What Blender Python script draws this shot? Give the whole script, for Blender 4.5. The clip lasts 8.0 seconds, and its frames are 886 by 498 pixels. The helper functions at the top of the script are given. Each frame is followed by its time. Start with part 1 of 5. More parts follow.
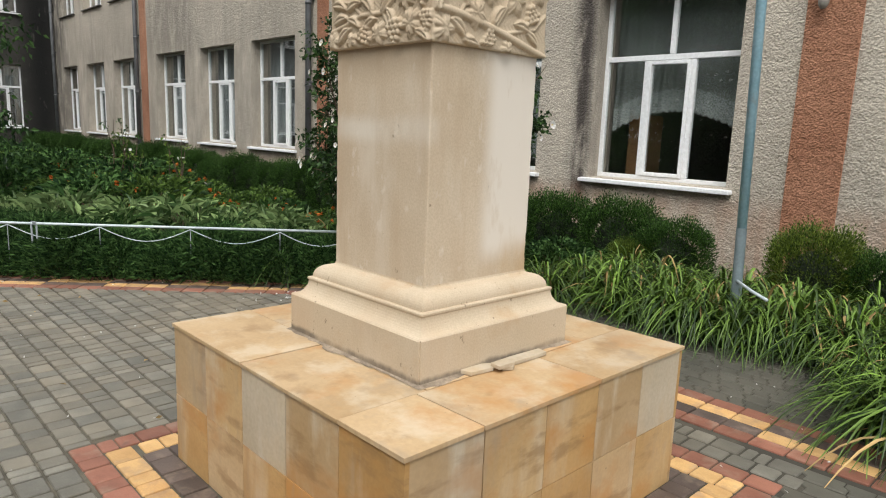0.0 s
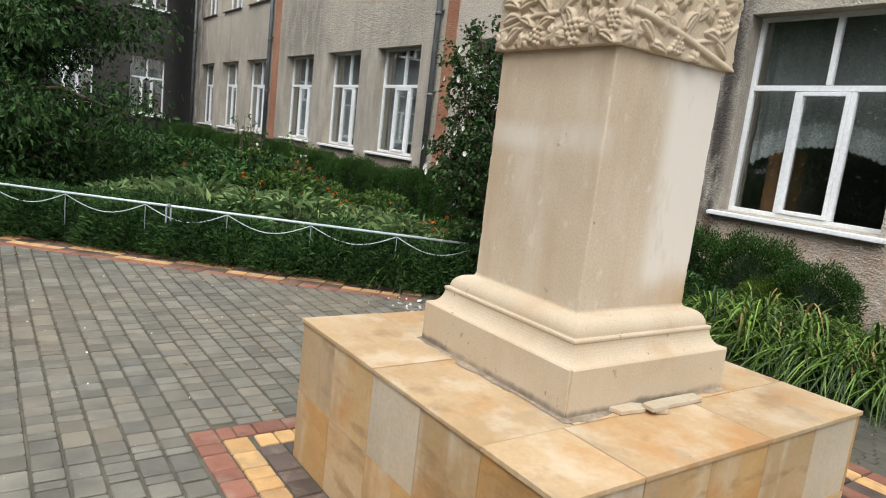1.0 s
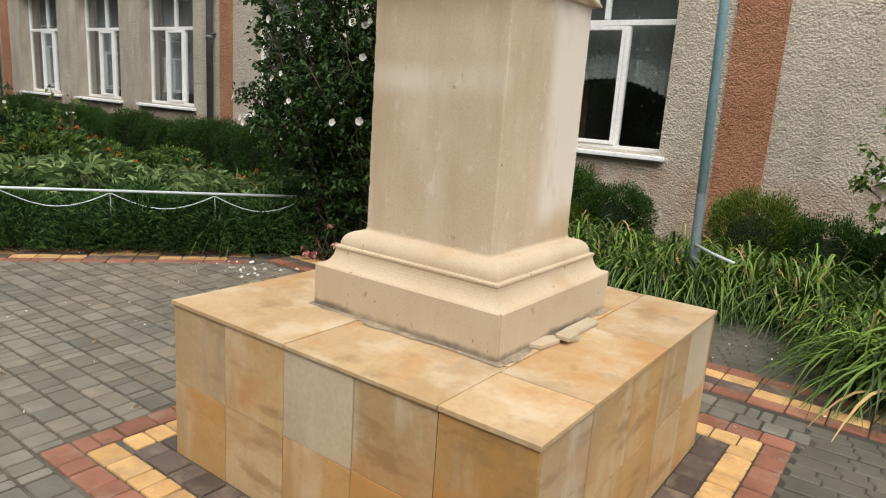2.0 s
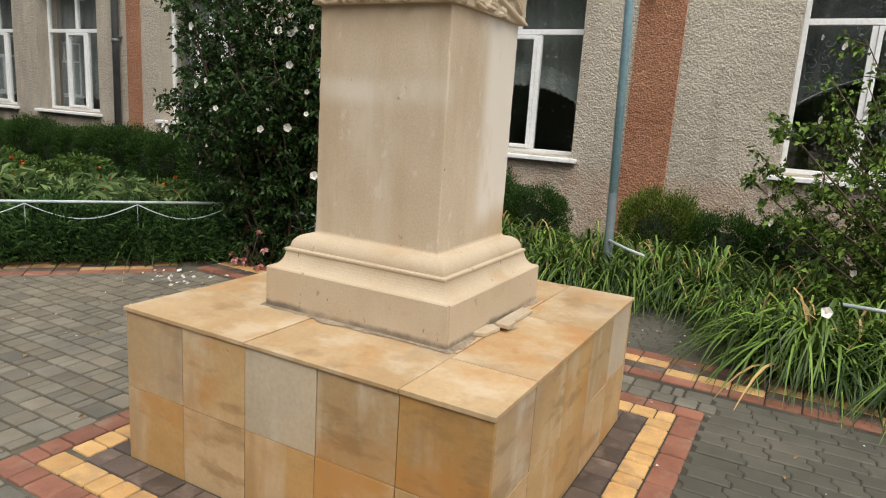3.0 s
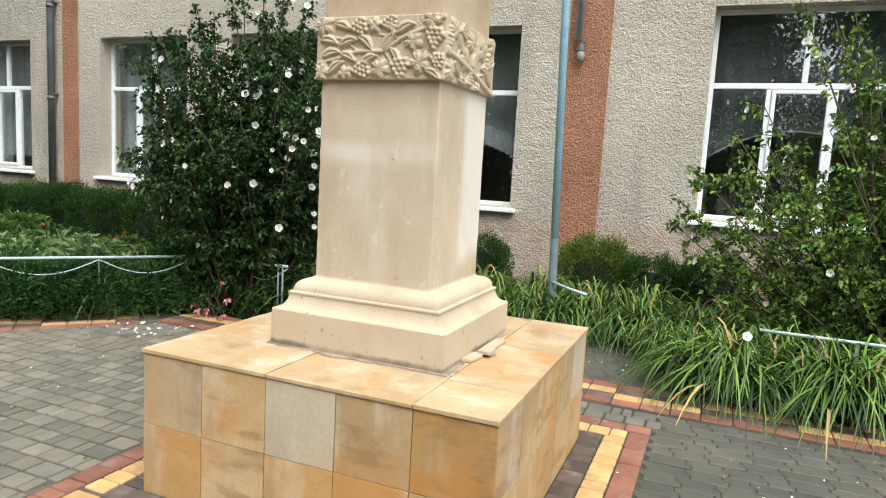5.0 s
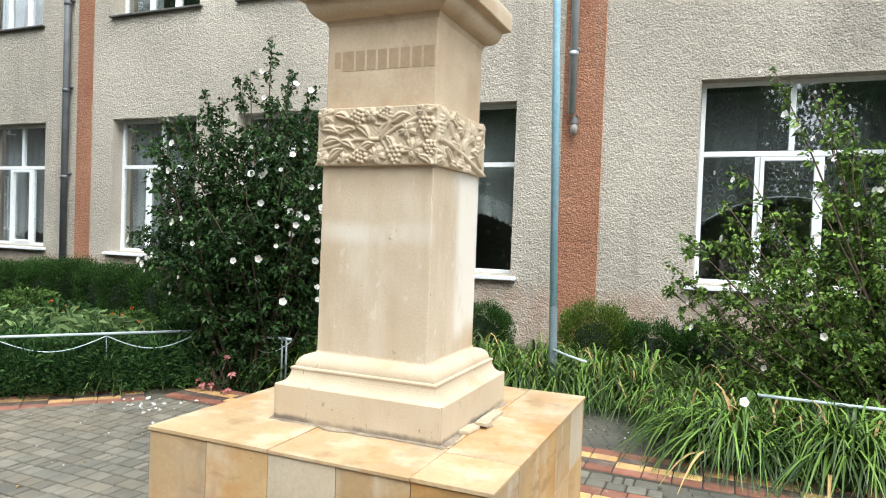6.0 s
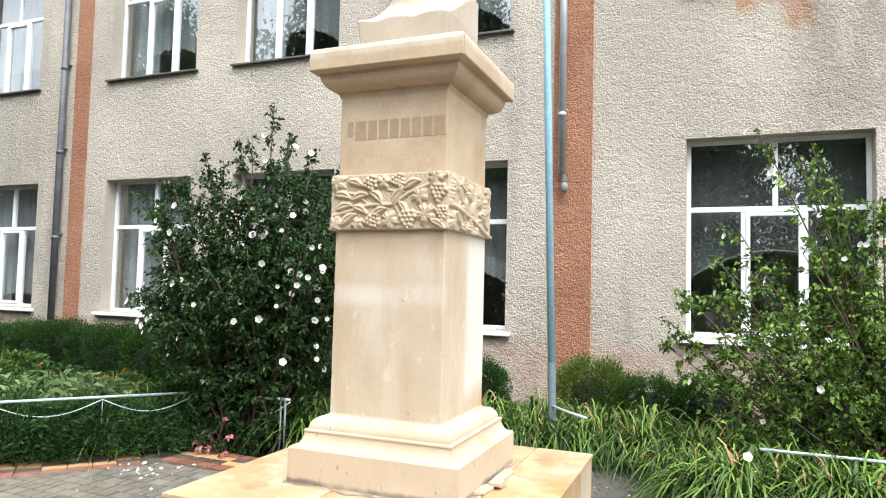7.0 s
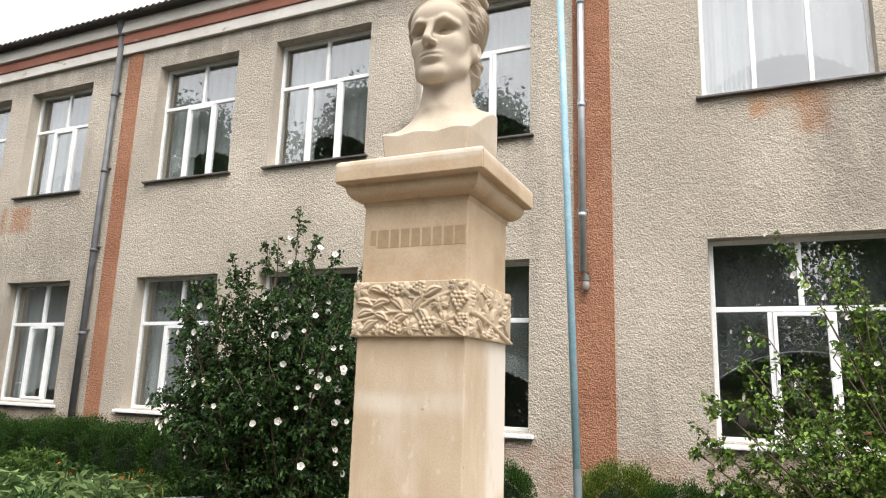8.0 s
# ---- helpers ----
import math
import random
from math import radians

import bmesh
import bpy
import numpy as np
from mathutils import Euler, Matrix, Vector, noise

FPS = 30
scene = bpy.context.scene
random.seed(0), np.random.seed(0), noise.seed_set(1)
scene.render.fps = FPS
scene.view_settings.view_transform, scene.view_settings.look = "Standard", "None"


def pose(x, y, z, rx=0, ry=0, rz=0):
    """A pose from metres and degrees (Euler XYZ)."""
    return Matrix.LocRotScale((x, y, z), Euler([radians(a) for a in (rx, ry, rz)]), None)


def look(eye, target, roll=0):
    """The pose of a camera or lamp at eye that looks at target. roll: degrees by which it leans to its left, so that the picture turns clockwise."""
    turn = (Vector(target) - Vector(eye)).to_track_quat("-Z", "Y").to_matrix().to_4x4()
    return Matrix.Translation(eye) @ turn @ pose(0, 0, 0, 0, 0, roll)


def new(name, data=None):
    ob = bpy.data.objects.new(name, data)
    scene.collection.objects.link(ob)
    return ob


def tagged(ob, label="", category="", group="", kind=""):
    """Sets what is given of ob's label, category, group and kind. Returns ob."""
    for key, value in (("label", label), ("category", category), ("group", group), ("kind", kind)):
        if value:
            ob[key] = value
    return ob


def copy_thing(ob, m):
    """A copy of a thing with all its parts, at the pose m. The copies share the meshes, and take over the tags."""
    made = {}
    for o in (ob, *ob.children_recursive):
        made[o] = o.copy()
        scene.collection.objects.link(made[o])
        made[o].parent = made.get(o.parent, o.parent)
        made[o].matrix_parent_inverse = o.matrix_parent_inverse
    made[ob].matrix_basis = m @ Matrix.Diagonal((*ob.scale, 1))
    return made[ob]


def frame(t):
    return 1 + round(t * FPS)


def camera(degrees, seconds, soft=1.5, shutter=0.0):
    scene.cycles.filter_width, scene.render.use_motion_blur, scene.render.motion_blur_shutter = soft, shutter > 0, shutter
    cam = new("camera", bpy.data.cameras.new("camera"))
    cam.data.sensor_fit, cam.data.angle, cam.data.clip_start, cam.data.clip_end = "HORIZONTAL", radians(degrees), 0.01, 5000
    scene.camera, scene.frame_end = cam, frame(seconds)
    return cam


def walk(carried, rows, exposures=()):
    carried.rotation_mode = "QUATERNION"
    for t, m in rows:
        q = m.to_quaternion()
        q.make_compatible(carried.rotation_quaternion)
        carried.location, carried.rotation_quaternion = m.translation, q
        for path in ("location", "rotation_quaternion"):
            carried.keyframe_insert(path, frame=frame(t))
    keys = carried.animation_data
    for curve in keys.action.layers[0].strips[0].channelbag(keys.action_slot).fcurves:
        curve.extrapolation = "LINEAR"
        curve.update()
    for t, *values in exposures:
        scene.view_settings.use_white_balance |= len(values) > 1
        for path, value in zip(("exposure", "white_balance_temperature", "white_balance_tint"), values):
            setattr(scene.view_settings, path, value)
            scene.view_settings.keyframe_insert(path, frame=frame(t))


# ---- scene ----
cam = camera(67.2, 8.0, soft=1.1)
PATH = [
    (0, (1.962, -1.802, 1.439), (0.54, -0.44, 1.087), 2.2),
    (0.5, (1.89, -1.852, 1.41), (0.342, -0.635, 1.058), 5.0),
    (1, (1.713, -1.848, 1.389), (0.106, -0.703, 1.063), 6.6),
    (1.5, (1.561, -1.91, 1.372), (0.088, -0.605, 1.011), 7.4),
    (2, (1.37, -2.049, 1.366), (0.227, -0.466, 0.932), 3.9),
    (2.2, (1.354, -2.088, 1.383), (0.266, -0.462, 0.967), 3.1),
    (3.3, (1.386, -2.33, 1.376), (0.493, -0.586, 0.971), 3.4),
    (3.5, (1.358, -2.379, 1.354), (0.472, -0.63, 0.96), 2.1),
    (4, (1.274, -2.547, 1.324), (0.453, -0.775, 0.892), 1.3),
    (4.5, (1.249, -2.669, 1.336), (0.504, -0.843, 1.004), 3.0),
    (4.7, (1.278, -2.684, 1.358), (0.53, -0.852, 1.064), 3.2),
    (6, (1.419, -2.804, 1.444), (0.633, -0.965, 1.395), 2.1),
    (6.5, (1.385, -2.869, 1.454), (0.665, -1.004, 1.523), 0.4),
    (7, (1.343, -2.923, 1.474), (0.595, -1.071, 1.588), 1.4),
    (7.5, (1.332, -2.922, 1.478), (0.533, -1.106, 1.731), 2.0),
    (8, (1.366, -2.955, 1.53), (0.563, -1.166, 1.92), 1.8),
]
walk(cam, [(t, look(eye, target, roll)) for t, eye, target, roll in PATH], [(0, -0.36, 6500, 9), (1, -0.24, 6300, 9), (2, -0.36, 6850, 10), (3.5, -0.46, 6700, 10), (4.0, -0.06, 6450, 9), (4.5, 0.06, 6350, 7), (6.0, 0.27, 6100, 5), (6.5, 0.37, 6050, 6), (7.0, 0.48, 6150, 9), (7.5, 0.5, 6200, 9), (8, 0.17, 6650, 12)])

# world, sun and exposure: a bright overcast day
world = bpy.data.worlds.new("overcast_sky")
scene.world = world
world.use_nodes = True
wn, wl = world.node_tree.nodes, world.node_tree.links
sky = wn.new("ShaderNodeTexSky")
sky.sky_type = "NISHITA"
sky.sun_disc = False
sky.sun_elevation, sky.sun_rotation = radians(57), radians(140)
sky.air_density, sky.dust_density, sky.ozone_density = 1.0, 6.0, 1.0
veil = wn.new("ShaderNodeHueSaturation")
veil.inputs["Saturation"].default_value = 0.14
veil.inputs["Value"].default_value = 1.2
wl.new(sky.outputs["Color"], veil.inputs["Color"])
cloud = wn.new("ShaderNodeMix")
cloud.data_type, cloud.blend_type = "RGBA", "ADD"
cloud.inputs[0].default_value = 1.0
high = wn.new("ShaderNodeSeparateXYZ")
wl.new(wn.new("ShaderNodeTexCoord").outputs["Generated"], high.inputs[0])
deck = wn.new("ShaderNodeValToRGB")
deck.color_ramp.elements[0].color = (0.60, 0.61, 0.63, 1)
deck.color_ramp.elements[1].color = (1, 1, 1, 1)
wl.new(high.outputs["Z"], deck.inputs[0])
thick = wn.new("ShaderNodeMix")
thick.data_type, thick.blend_type = "RGBA", "MULTIPLY"
thick.inputs[0].default_value = 1.0
thick.inputs[7].default_value = (8.9, 9.15, 9.4, 1)
wl.new(deck.outputs[0], thick.inputs[6])
wl.new(thick.outputs[2], cloud.inputs[7])
wl.new(veil.outputs["Color"], cloud.inputs[6])
wl.new(cloud.outputs[2], wn["Background"].inputs["Color"])
wn["Background"].inputs["Strength"].default_value = 0.15
sun = new("sun", bpy.data.lights.new("sun", "SUN"))
sun.data.energy, sun.data.angle, sun.data.color = 1.25, radians(28), (1.0, 0.96, 0.90)
sun.matrix_world = look((9.5, -11.3, 22.8), (0, 0, 0))


# materials
def nodes_of(name):
    m = bpy.data.materials.new(name)
    m.use_nodes = True
    return m, m.node_tree.nodes, m.node_tree.links


def ramp_of(n, stops):
    r = n.new("ShaderNodeValToRGB")
    e = r.color_ramp.elements
    while len(e) < len(stops):
        e.new(0.5)
    for k, (p, c) in zip(e, stops):
        k.position, k.color = p, (*c, 1)
    return r


def noise_of(n, l, vec, scale, detail=5, rough=0.55, stretch=(1, 1, 1)):
    mp = n.new("ShaderNodeMapping")
    mp.inputs["Scale"].default_value = stretch
    l.new(vec, mp.inputs["Vector"])
    t = n.new("ShaderNodeTexNoise")
    t.inputs["Scale"].default_value, t.inputs["Detail"].default_value, t.inputs["Roughness"].default_value = scale, detail, rough
    l.new(mp.outputs[0], t.inputs["Vector"])
    return t


def mixed(n, l, a, b, fac, mode="MIX"):
    m = n.new("ShaderNodeMix")
    m.data_type, m.blend_type = "RGBA", mode
    for sock, v in ((m.inputs[0], fac), (m.inputs[6], a), (m.inputs[7], b)):
        if hasattr(v, "links"):
            l.new(v, sock)
        else:
            sock.default_value = v if isinstance(v, (int, float)) else (*v, 1)
    return m.outputs[2]


def surface(name, dark, light, scale=6, fine=60, rough=0.8, bump=0.25, dist=0.004, stains=(), piece=0.0, metal=0.0, spec=0.35, pits=0, patches=(), grain=0.3):
    """Two scales of colour, a fine relief, optional stains (colour, scale, stretch, low, high, strength) and a change from piece to piece."""
    m, n, l = nodes_of(name)
    b = n["Principled BSDF"]
    vec = n.new("ShaderNodeTexCoord").outputs["Object"]
    info = n.new("ShaderNodeObjectInfo")
    if piece:
        off = n.new("ShaderNodeVectorMath")
        off.operation = "MULTIPLY_ADD"
        l.new(info.outputs["Random"], off.inputs[0])
        off.inputs[1].default_value = (37, 11, 23)
        l.new(vec, off.inputs[2])
        vec = off.outputs[0]
    big = noise_of(n, l, vec, scale)
    col = ramp_of(n, [(0.3, dark), (0.7, light)])
    l.new(big.outputs["Fac"], col.inputs[0])
    small = noise_of(n, l, vec, fine, 4)
    speck = ramp_of(n, [(0.32, (0.66, 0.65, 0.63)), (0.66, (1.14, 1.14, 1.14))])
    l.new(small.outputs["Fac"], speck.inputs[0])
    c = mixed(n, l, col.outputs[0], speck.outputs[0], grain, "MULTIPLY")
    for colour, sc, stretch, lo, hi, amount in stains:
        s = noise_of(n, l, vec, sc, 6, 0.6, stretch)
        r = ramp_of(n, [(lo, (0, 0, 0)), (hi, (amount, amount, amount))])
        l.new(s.outputs["Fac"], r.inputs[0])
        c = mixed(n, l, c, colour, r.outputs[0])
    if patches:
        xyz = n.new("ShaderNodeSeparateXYZ")
        l.new(vec, xyz.inputs[0])
        ragged = noise_of(n, l, vec, 2.3, 6, 0.65, (1.8, 1.8, 0.55))
        xyz_wobble = n.new("ShaderNodeVectorMath")
        xyz_wobble.operation = "MULTIPLY_ADD"
        l.new(ragged.outputs["Color"], xyz_wobble.inputs[0])
        xyz_wobble.inputs[1].default_value = (0.06, 0.06, 0.06)
        l.new(vec, xyz_wobble.inputs[2])
        l.new(xyz_wobble.outputs[0], xyz.inputs[0])
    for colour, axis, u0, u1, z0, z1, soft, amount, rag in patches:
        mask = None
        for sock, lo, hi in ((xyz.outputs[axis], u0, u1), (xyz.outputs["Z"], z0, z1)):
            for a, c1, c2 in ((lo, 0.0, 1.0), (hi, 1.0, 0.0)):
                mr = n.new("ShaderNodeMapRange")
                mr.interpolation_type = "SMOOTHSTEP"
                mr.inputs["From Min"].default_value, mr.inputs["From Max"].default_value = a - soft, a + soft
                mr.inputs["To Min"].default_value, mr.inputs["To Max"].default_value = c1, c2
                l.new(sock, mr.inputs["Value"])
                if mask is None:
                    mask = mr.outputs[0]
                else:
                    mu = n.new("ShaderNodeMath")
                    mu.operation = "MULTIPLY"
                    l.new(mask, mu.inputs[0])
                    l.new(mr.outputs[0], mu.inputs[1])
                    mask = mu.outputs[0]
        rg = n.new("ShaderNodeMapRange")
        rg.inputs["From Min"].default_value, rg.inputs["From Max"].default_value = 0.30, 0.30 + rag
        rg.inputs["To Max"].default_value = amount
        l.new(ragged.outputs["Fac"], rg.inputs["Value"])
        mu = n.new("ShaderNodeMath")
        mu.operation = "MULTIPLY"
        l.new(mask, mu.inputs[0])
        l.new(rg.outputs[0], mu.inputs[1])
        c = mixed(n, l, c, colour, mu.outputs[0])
    if piece:
        hs = n.new("ShaderNodeHueSaturation")
        rr = n.new("ShaderNodeMapRange")
        rr.inputs["To Min"].default_value, rr.inputs["To Max"].default_value = 1 - piece, 1 + piece
        l.new(info.outputs["Random"], rr.inputs["Value"])
        l.new(rr.outputs[0], hs.inputs["Value"])
        l.new(c, hs.inputs["Color"])
        c = hs.outputs[0]
    l.new(c, b.inputs["Base Color"])
    b.inputs["Roughness"].default_value, b.inputs["Metallic"].default_value = rough, metal
    b.inputs["Specular IOR Level"].default_value = spec
    bp = n.new("ShaderNodeBump")
    bp.inputs["Strength"].default_value, bp.inputs["Distance"].default_value = bump, dist
    if pits:
        v = n.new("ShaderNodeTexVoronoi")
        v.inputs["Scale"].default_value = pits * 1.25
        warp = noise_of(n, l, vec, pits * 0.35, 4)
        wv = mixed(n, l, vec, warp.outputs["Color"], 0.02)
        l.new(wv, v.inputs["Vector"])
        lumps = noise_of(n, l, vec, pits * 0.3, 5, 0.7)
        lump = n.new("ShaderNodeMath")
        lump.operation = "MULTIPLY_ADD"
        l.new(lumps.outputs["Fac"], lump.inputs[0])
        lump.inputs[1].default_value = 2.2
        l.new(small.outputs["Fac"], lump.inputs[2])
        add = n.new("ShaderNodeMath")
        add.operation = "MULTIPLY_ADD"
        l.new(v.outputs["Distance"], add.inputs[0])
        add.inputs[1].default_value = -0.55
        l.new(lump.outputs[0], add.inputs[2])
        l.new(add.outputs[0], bp.inputs["Height"])
    else:
        l.new(small.outputs["Fac"], bp.inputs["Height"])
    l.new(bp.outputs[0], b.inputs["Normal"])
    return m


def foliage(name, dark, light, rough=0.5, through_light=0.16, spec=0.22):
    m, n, l = nodes_of(name)
    b = n["Principled BSDF"]
    geo, info = n.new("ShaderNodeNewGeometry"), n.new("ShaderNodeObjectInfo")
    r = ramp_of(n, [(0.0, dark), (0.45, tuple(0.65 * a + 0.35 * b for a, b in zip(dark, light))), (0.9, light), (1.0, tuple(min(1, c * 1.35) for c in light))])
    l.new(geo.outputs["Random Per Island"], r.inputs[0])
    hs = n.new("ShaderNodeHueSaturation")
    mr = n.new("ShaderNodeMapRange")
    mr.inputs["To Min"].default_value, mr.inputs["To Max"].default_value = 0.8, 1.2
    l.new(info.outputs["Random"], mr.inputs["Value"])
    l.new(mr.outputs[0], hs.inputs["Value"])
    l.new(r.outputs[0], hs.inputs["Color"])
    l.new(hs.outputs[0], b.inputs["Base Color"])
    b.inputs["Roughness"].default_value = rough
    b.inputs["Specular IOR Level"].default_value = spec
    t = n.new("ShaderNodeBsdfTranslucent")
    l.new(hs.outputs[0], t.inputs["Color"])
    mx = n.new("ShaderNodeMixShader")
    mx.inputs[0].default_value = through_light
    l.new(b.outputs[0], mx.inputs[1])
    l.new(t.outputs[0], mx.inputs[2])
    l.new(mx.outputs[0], n["Material Output"].inputs["Surface"])
    return m


def window_glass(name):
    m, n, l = nodes_of(name)
    n.remove(n["Principled BSDF"])
    clear, gloss, mx, fr = n.new("ShaderNodeBsdfTransparent"), n.new("ShaderNodeBsdfGlossy"), n.new("ShaderNodeMixShader"), n.new("ShaderNodeLayerWeight")
    clear.inputs["Color"].default_value = (0.96, 0.98, 0.98, 1)
    gloss.inputs["Roughness"].default_value = 0.015
    fr.inputs["Blend"].default_value = 0.5
    power, gain = n.new("ShaderNodeMath"), n.new("ShaderNodeMath")
    power.operation, gain.operation = "POWER", "MULTIPLY_ADD"
    power.inputs[1].default_value = 4.0
    gain.inputs[1].default_value, gain.inputs[2].default_value = 0.83, 0.17
    l.new(fr.outputs["Facing"], power.inputs[0])
    l.new(power.outputs[0], gain.inputs[0])
    l.new(gain.outputs[0], mx.inputs[0])
    l.new(clear.outputs[0], mx.inputs[1])
    l.new(gloss.outputs[0], mx.inputs[2])
    l.new(mx.outputs[0], n["Material Output"].inputs["Surface"])
    return m


def gauze(name, colour, see):
    m, n, l = nodes_of(name)
    b = n["Principled BSDF"]
    b.inputs["Base Color"].default_value, b.inputs["Roughness"].default_value = (*colour, 1), 0.9
    vec = n.new("ShaderNodeTexCoord").outputs["Object"]
    v = noise_of(n, l, vec, 80, 2)
    r = ramp_of(n, [(0.38, (see - 0.12,) * 3), (0.62, (see + 0.15,) * 3)])
    l.new(v.outputs["Fac"], r.inputs[0])
    t, mx = n.new("ShaderNodeBsdfTransparent"), n.new("ShaderNodeMixShader")
    l.new(r.outputs[0], mx.inputs[0])
    l.new(b.outputs[0], mx.inputs[1])
    l.new(t.outputs[0], mx.inputs[2])
    l.new(mx.outputs[0], n["Material Output"].inputs["Surface"])
    return m


STONE = surface("carved_sandstone", (0.47, 0.375, 0.26), (0.575, 0.475, 0.35), 2.2, 150, 0.85, 0.1, 0.0015, grain=0.3,
                stains=[((0.64, 0.55, 0.44), 1.6, (1, 1, 0.5), 0.52, 0.75, 0.5), ((0.47, 0.34, 0.22), 2.4, (1.6, 1.6, 0.5), 0.52, 0.74, 0.6), ((0.40, 0.31, 0.22), 5, (1.2, 1.2, 0.5), 0.58, 0.74, 0.35), ((0.2, 0.15, 0.1), 30, (1, 1, 0.6), 0.655, 0.69, 0.8), ((0.42, 0.27, 0.14), 3.5, (1, 1, 1), 0.55, 0.72, 0.65)],
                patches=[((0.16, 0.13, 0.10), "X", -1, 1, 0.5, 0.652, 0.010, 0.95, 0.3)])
# pale rear half of the sides: dry stone plus brighter light put into colour
SHAFT = surface("stained_sidelit_sandstone", (0.46, 0.362, 0.252), (0.575, 0.475, 0.355), 2.3, 130, 0.85, 0.12, 0.0015, grain=0.3,
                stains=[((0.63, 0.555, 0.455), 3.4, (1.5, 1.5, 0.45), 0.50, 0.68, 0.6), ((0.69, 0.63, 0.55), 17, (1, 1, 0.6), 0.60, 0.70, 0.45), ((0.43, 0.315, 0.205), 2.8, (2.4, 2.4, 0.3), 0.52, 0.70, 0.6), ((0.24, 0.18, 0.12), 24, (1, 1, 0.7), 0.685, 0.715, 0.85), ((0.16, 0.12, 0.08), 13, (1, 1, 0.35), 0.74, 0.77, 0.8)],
                # last patch: the front is darker in a band just below the frieze
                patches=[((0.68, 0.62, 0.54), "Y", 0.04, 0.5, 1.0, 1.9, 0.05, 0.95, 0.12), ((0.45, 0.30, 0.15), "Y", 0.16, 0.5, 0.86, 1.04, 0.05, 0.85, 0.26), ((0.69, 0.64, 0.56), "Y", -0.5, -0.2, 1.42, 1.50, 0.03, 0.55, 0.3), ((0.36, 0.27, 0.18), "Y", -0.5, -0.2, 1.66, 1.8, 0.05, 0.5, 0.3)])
CAP = surface("weathered_cap_sandstone", (0.42, 0.31, 0.20), (0.56, 0.44, 0.31), 3, 90, 0.85, 0.1, 0.0015, grain=0.25,
              stains=[((0.40, 0.24, 0.12), 3.0, (1, 1, 0.6), 0.52, 0.72, 0.7), ((0.25, 0.17, 0.11), 6, (1, 1, 0.5), 0.62, 0.75, 0.5)],
              # paler along the top edge of the cornice slab
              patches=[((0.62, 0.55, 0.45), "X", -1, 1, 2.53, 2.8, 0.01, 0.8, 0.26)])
BUST = surface("bust_sandstone", (0.43, 0.36, 0.275), (0.53, 0.455, 0.365), 4, 110, 0.85, 0.08, 0.0015, grain=0.2,
               stains=[((0.40, 0.31, 0.22), 5, (1, 1, 0.5), 0.58, 0.75, 0.5)])
def sandstone(name, dark, light, streak, rust, piece=0.08):
    """Cladding stone: soft clouds of colour, upright pale runs, rusty veins and smoky marks."""
    return surface(name, dark, light, 2.4, 70, 0.55, 0.06, 0.001, piece=piece, spec=0.4, grain=0.22,
                   stains=[((0.60, 0.52, 0.40), 4.2, (1.3, 1.3, 0.28), 0.50, 0.64, streak), ((0.42, 0.195, 0.05), 2.6, (1, 1, 1.4), 0.50, 0.64, rust),
                           ((0.24, 0.14, 0.06), 5.0, (0.7, 0.7, 2.2), 0.56, 0.66, 0.6), ((0.30, 0.235, 0.165), 4.0, (1.5, 1.5, 0.35), 0.57, 0.70, 0.55), ((0.17, 0.12, 0.07), 38, (1, 1, 1), 0.71, 0.74, 0.7), ((0.36, 0.30, 0.23), 1.7, (1, 1, 1), 0.56, 0.72, 0.4)])


TILE = sandstone("honey_sandstone_tile", (0.40, 0.25, 0.105), (0.52, 0.36, 0.185), 0.45, 0.7)
AMBER_TILE = sandstone("amber_sandstone_tile", (0.38, 0.215, 0.075), (0.50, 0.315, 0.135), 0.4, 0.75)
RUN_TILE = sandstone("streaked_sandstone_tile", (0.40, 0.265, 0.13), (0.50, 0.36, 0.21), 0.75, 0.6)
SLAB = sandstone("sandstone_top_slab", (0.40, 0.268, 0.137), (0.52, 0.376, 0.222), 0.45, 0.75, 0.07)
PALE_TILE = surface("pale_sandstone_tile", (0.42, 0.345, 0.245), (0.52, 0.44, 0.33), 3, 60, 0.6, 0.06, 0.001, piece=0.05, grain=0.25,
                    stains=[((0.50, 0.36, 0.20), 2.6, (1, 1, 0.6), 0.50, 0.68, 0.6), ((0.58, 0.53, 0.44), 5, (1, 1, 0.4), 0.55, 0.7, 0.5)])
GROUT = surface("grout", (0.09, 0.065, 0.045), (0.15, 0.11, 0.075), 9, 90, 0.9, 0.3)
MORTAR = surface("grey_mortar", (0.19, 0.15, 0.11), (0.38, 0.305, 0.225), 11, 70, 0.9, 0.6, 0.006, grain=0.7)
GREY_PAVER = surface("grey_paver", (0.105, 0.098, 0.078), (0.19, 0.179, 0.146), 5, 160, 0.55, 0.4, 0.002, piece=0.22, spec=0.45,
                     stains=[((0.21, 0.17, 0.115), 1.1, (1, 1, 1), 0.42, 0.68, 0.55), ((0.07, 0.065, 0.055), 3.5, (1, 1, 1), 0.52, 0.75, 0.5), ((0.30, 0.28, 0.24), 30, (1, 1, 1), 0.66, 0.76, 0.5)])
DARK_PAVER = surface("dark_interlocking_paver", (0.060, 0.058, 0.046), (0.104, 0.100, 0.080), 4, 160, 0.6, 0.35, 0.002, piece=0.1, spec=0.35,
                     stains=[((0.15, 0.13, 0.10), 1.1, (1, 1, 1), 0.46, 0.7, 0.4), ((0.22, 0.20, 0.165), 34, (1, 1, 1), 0.68, 0.76, 0.5)])
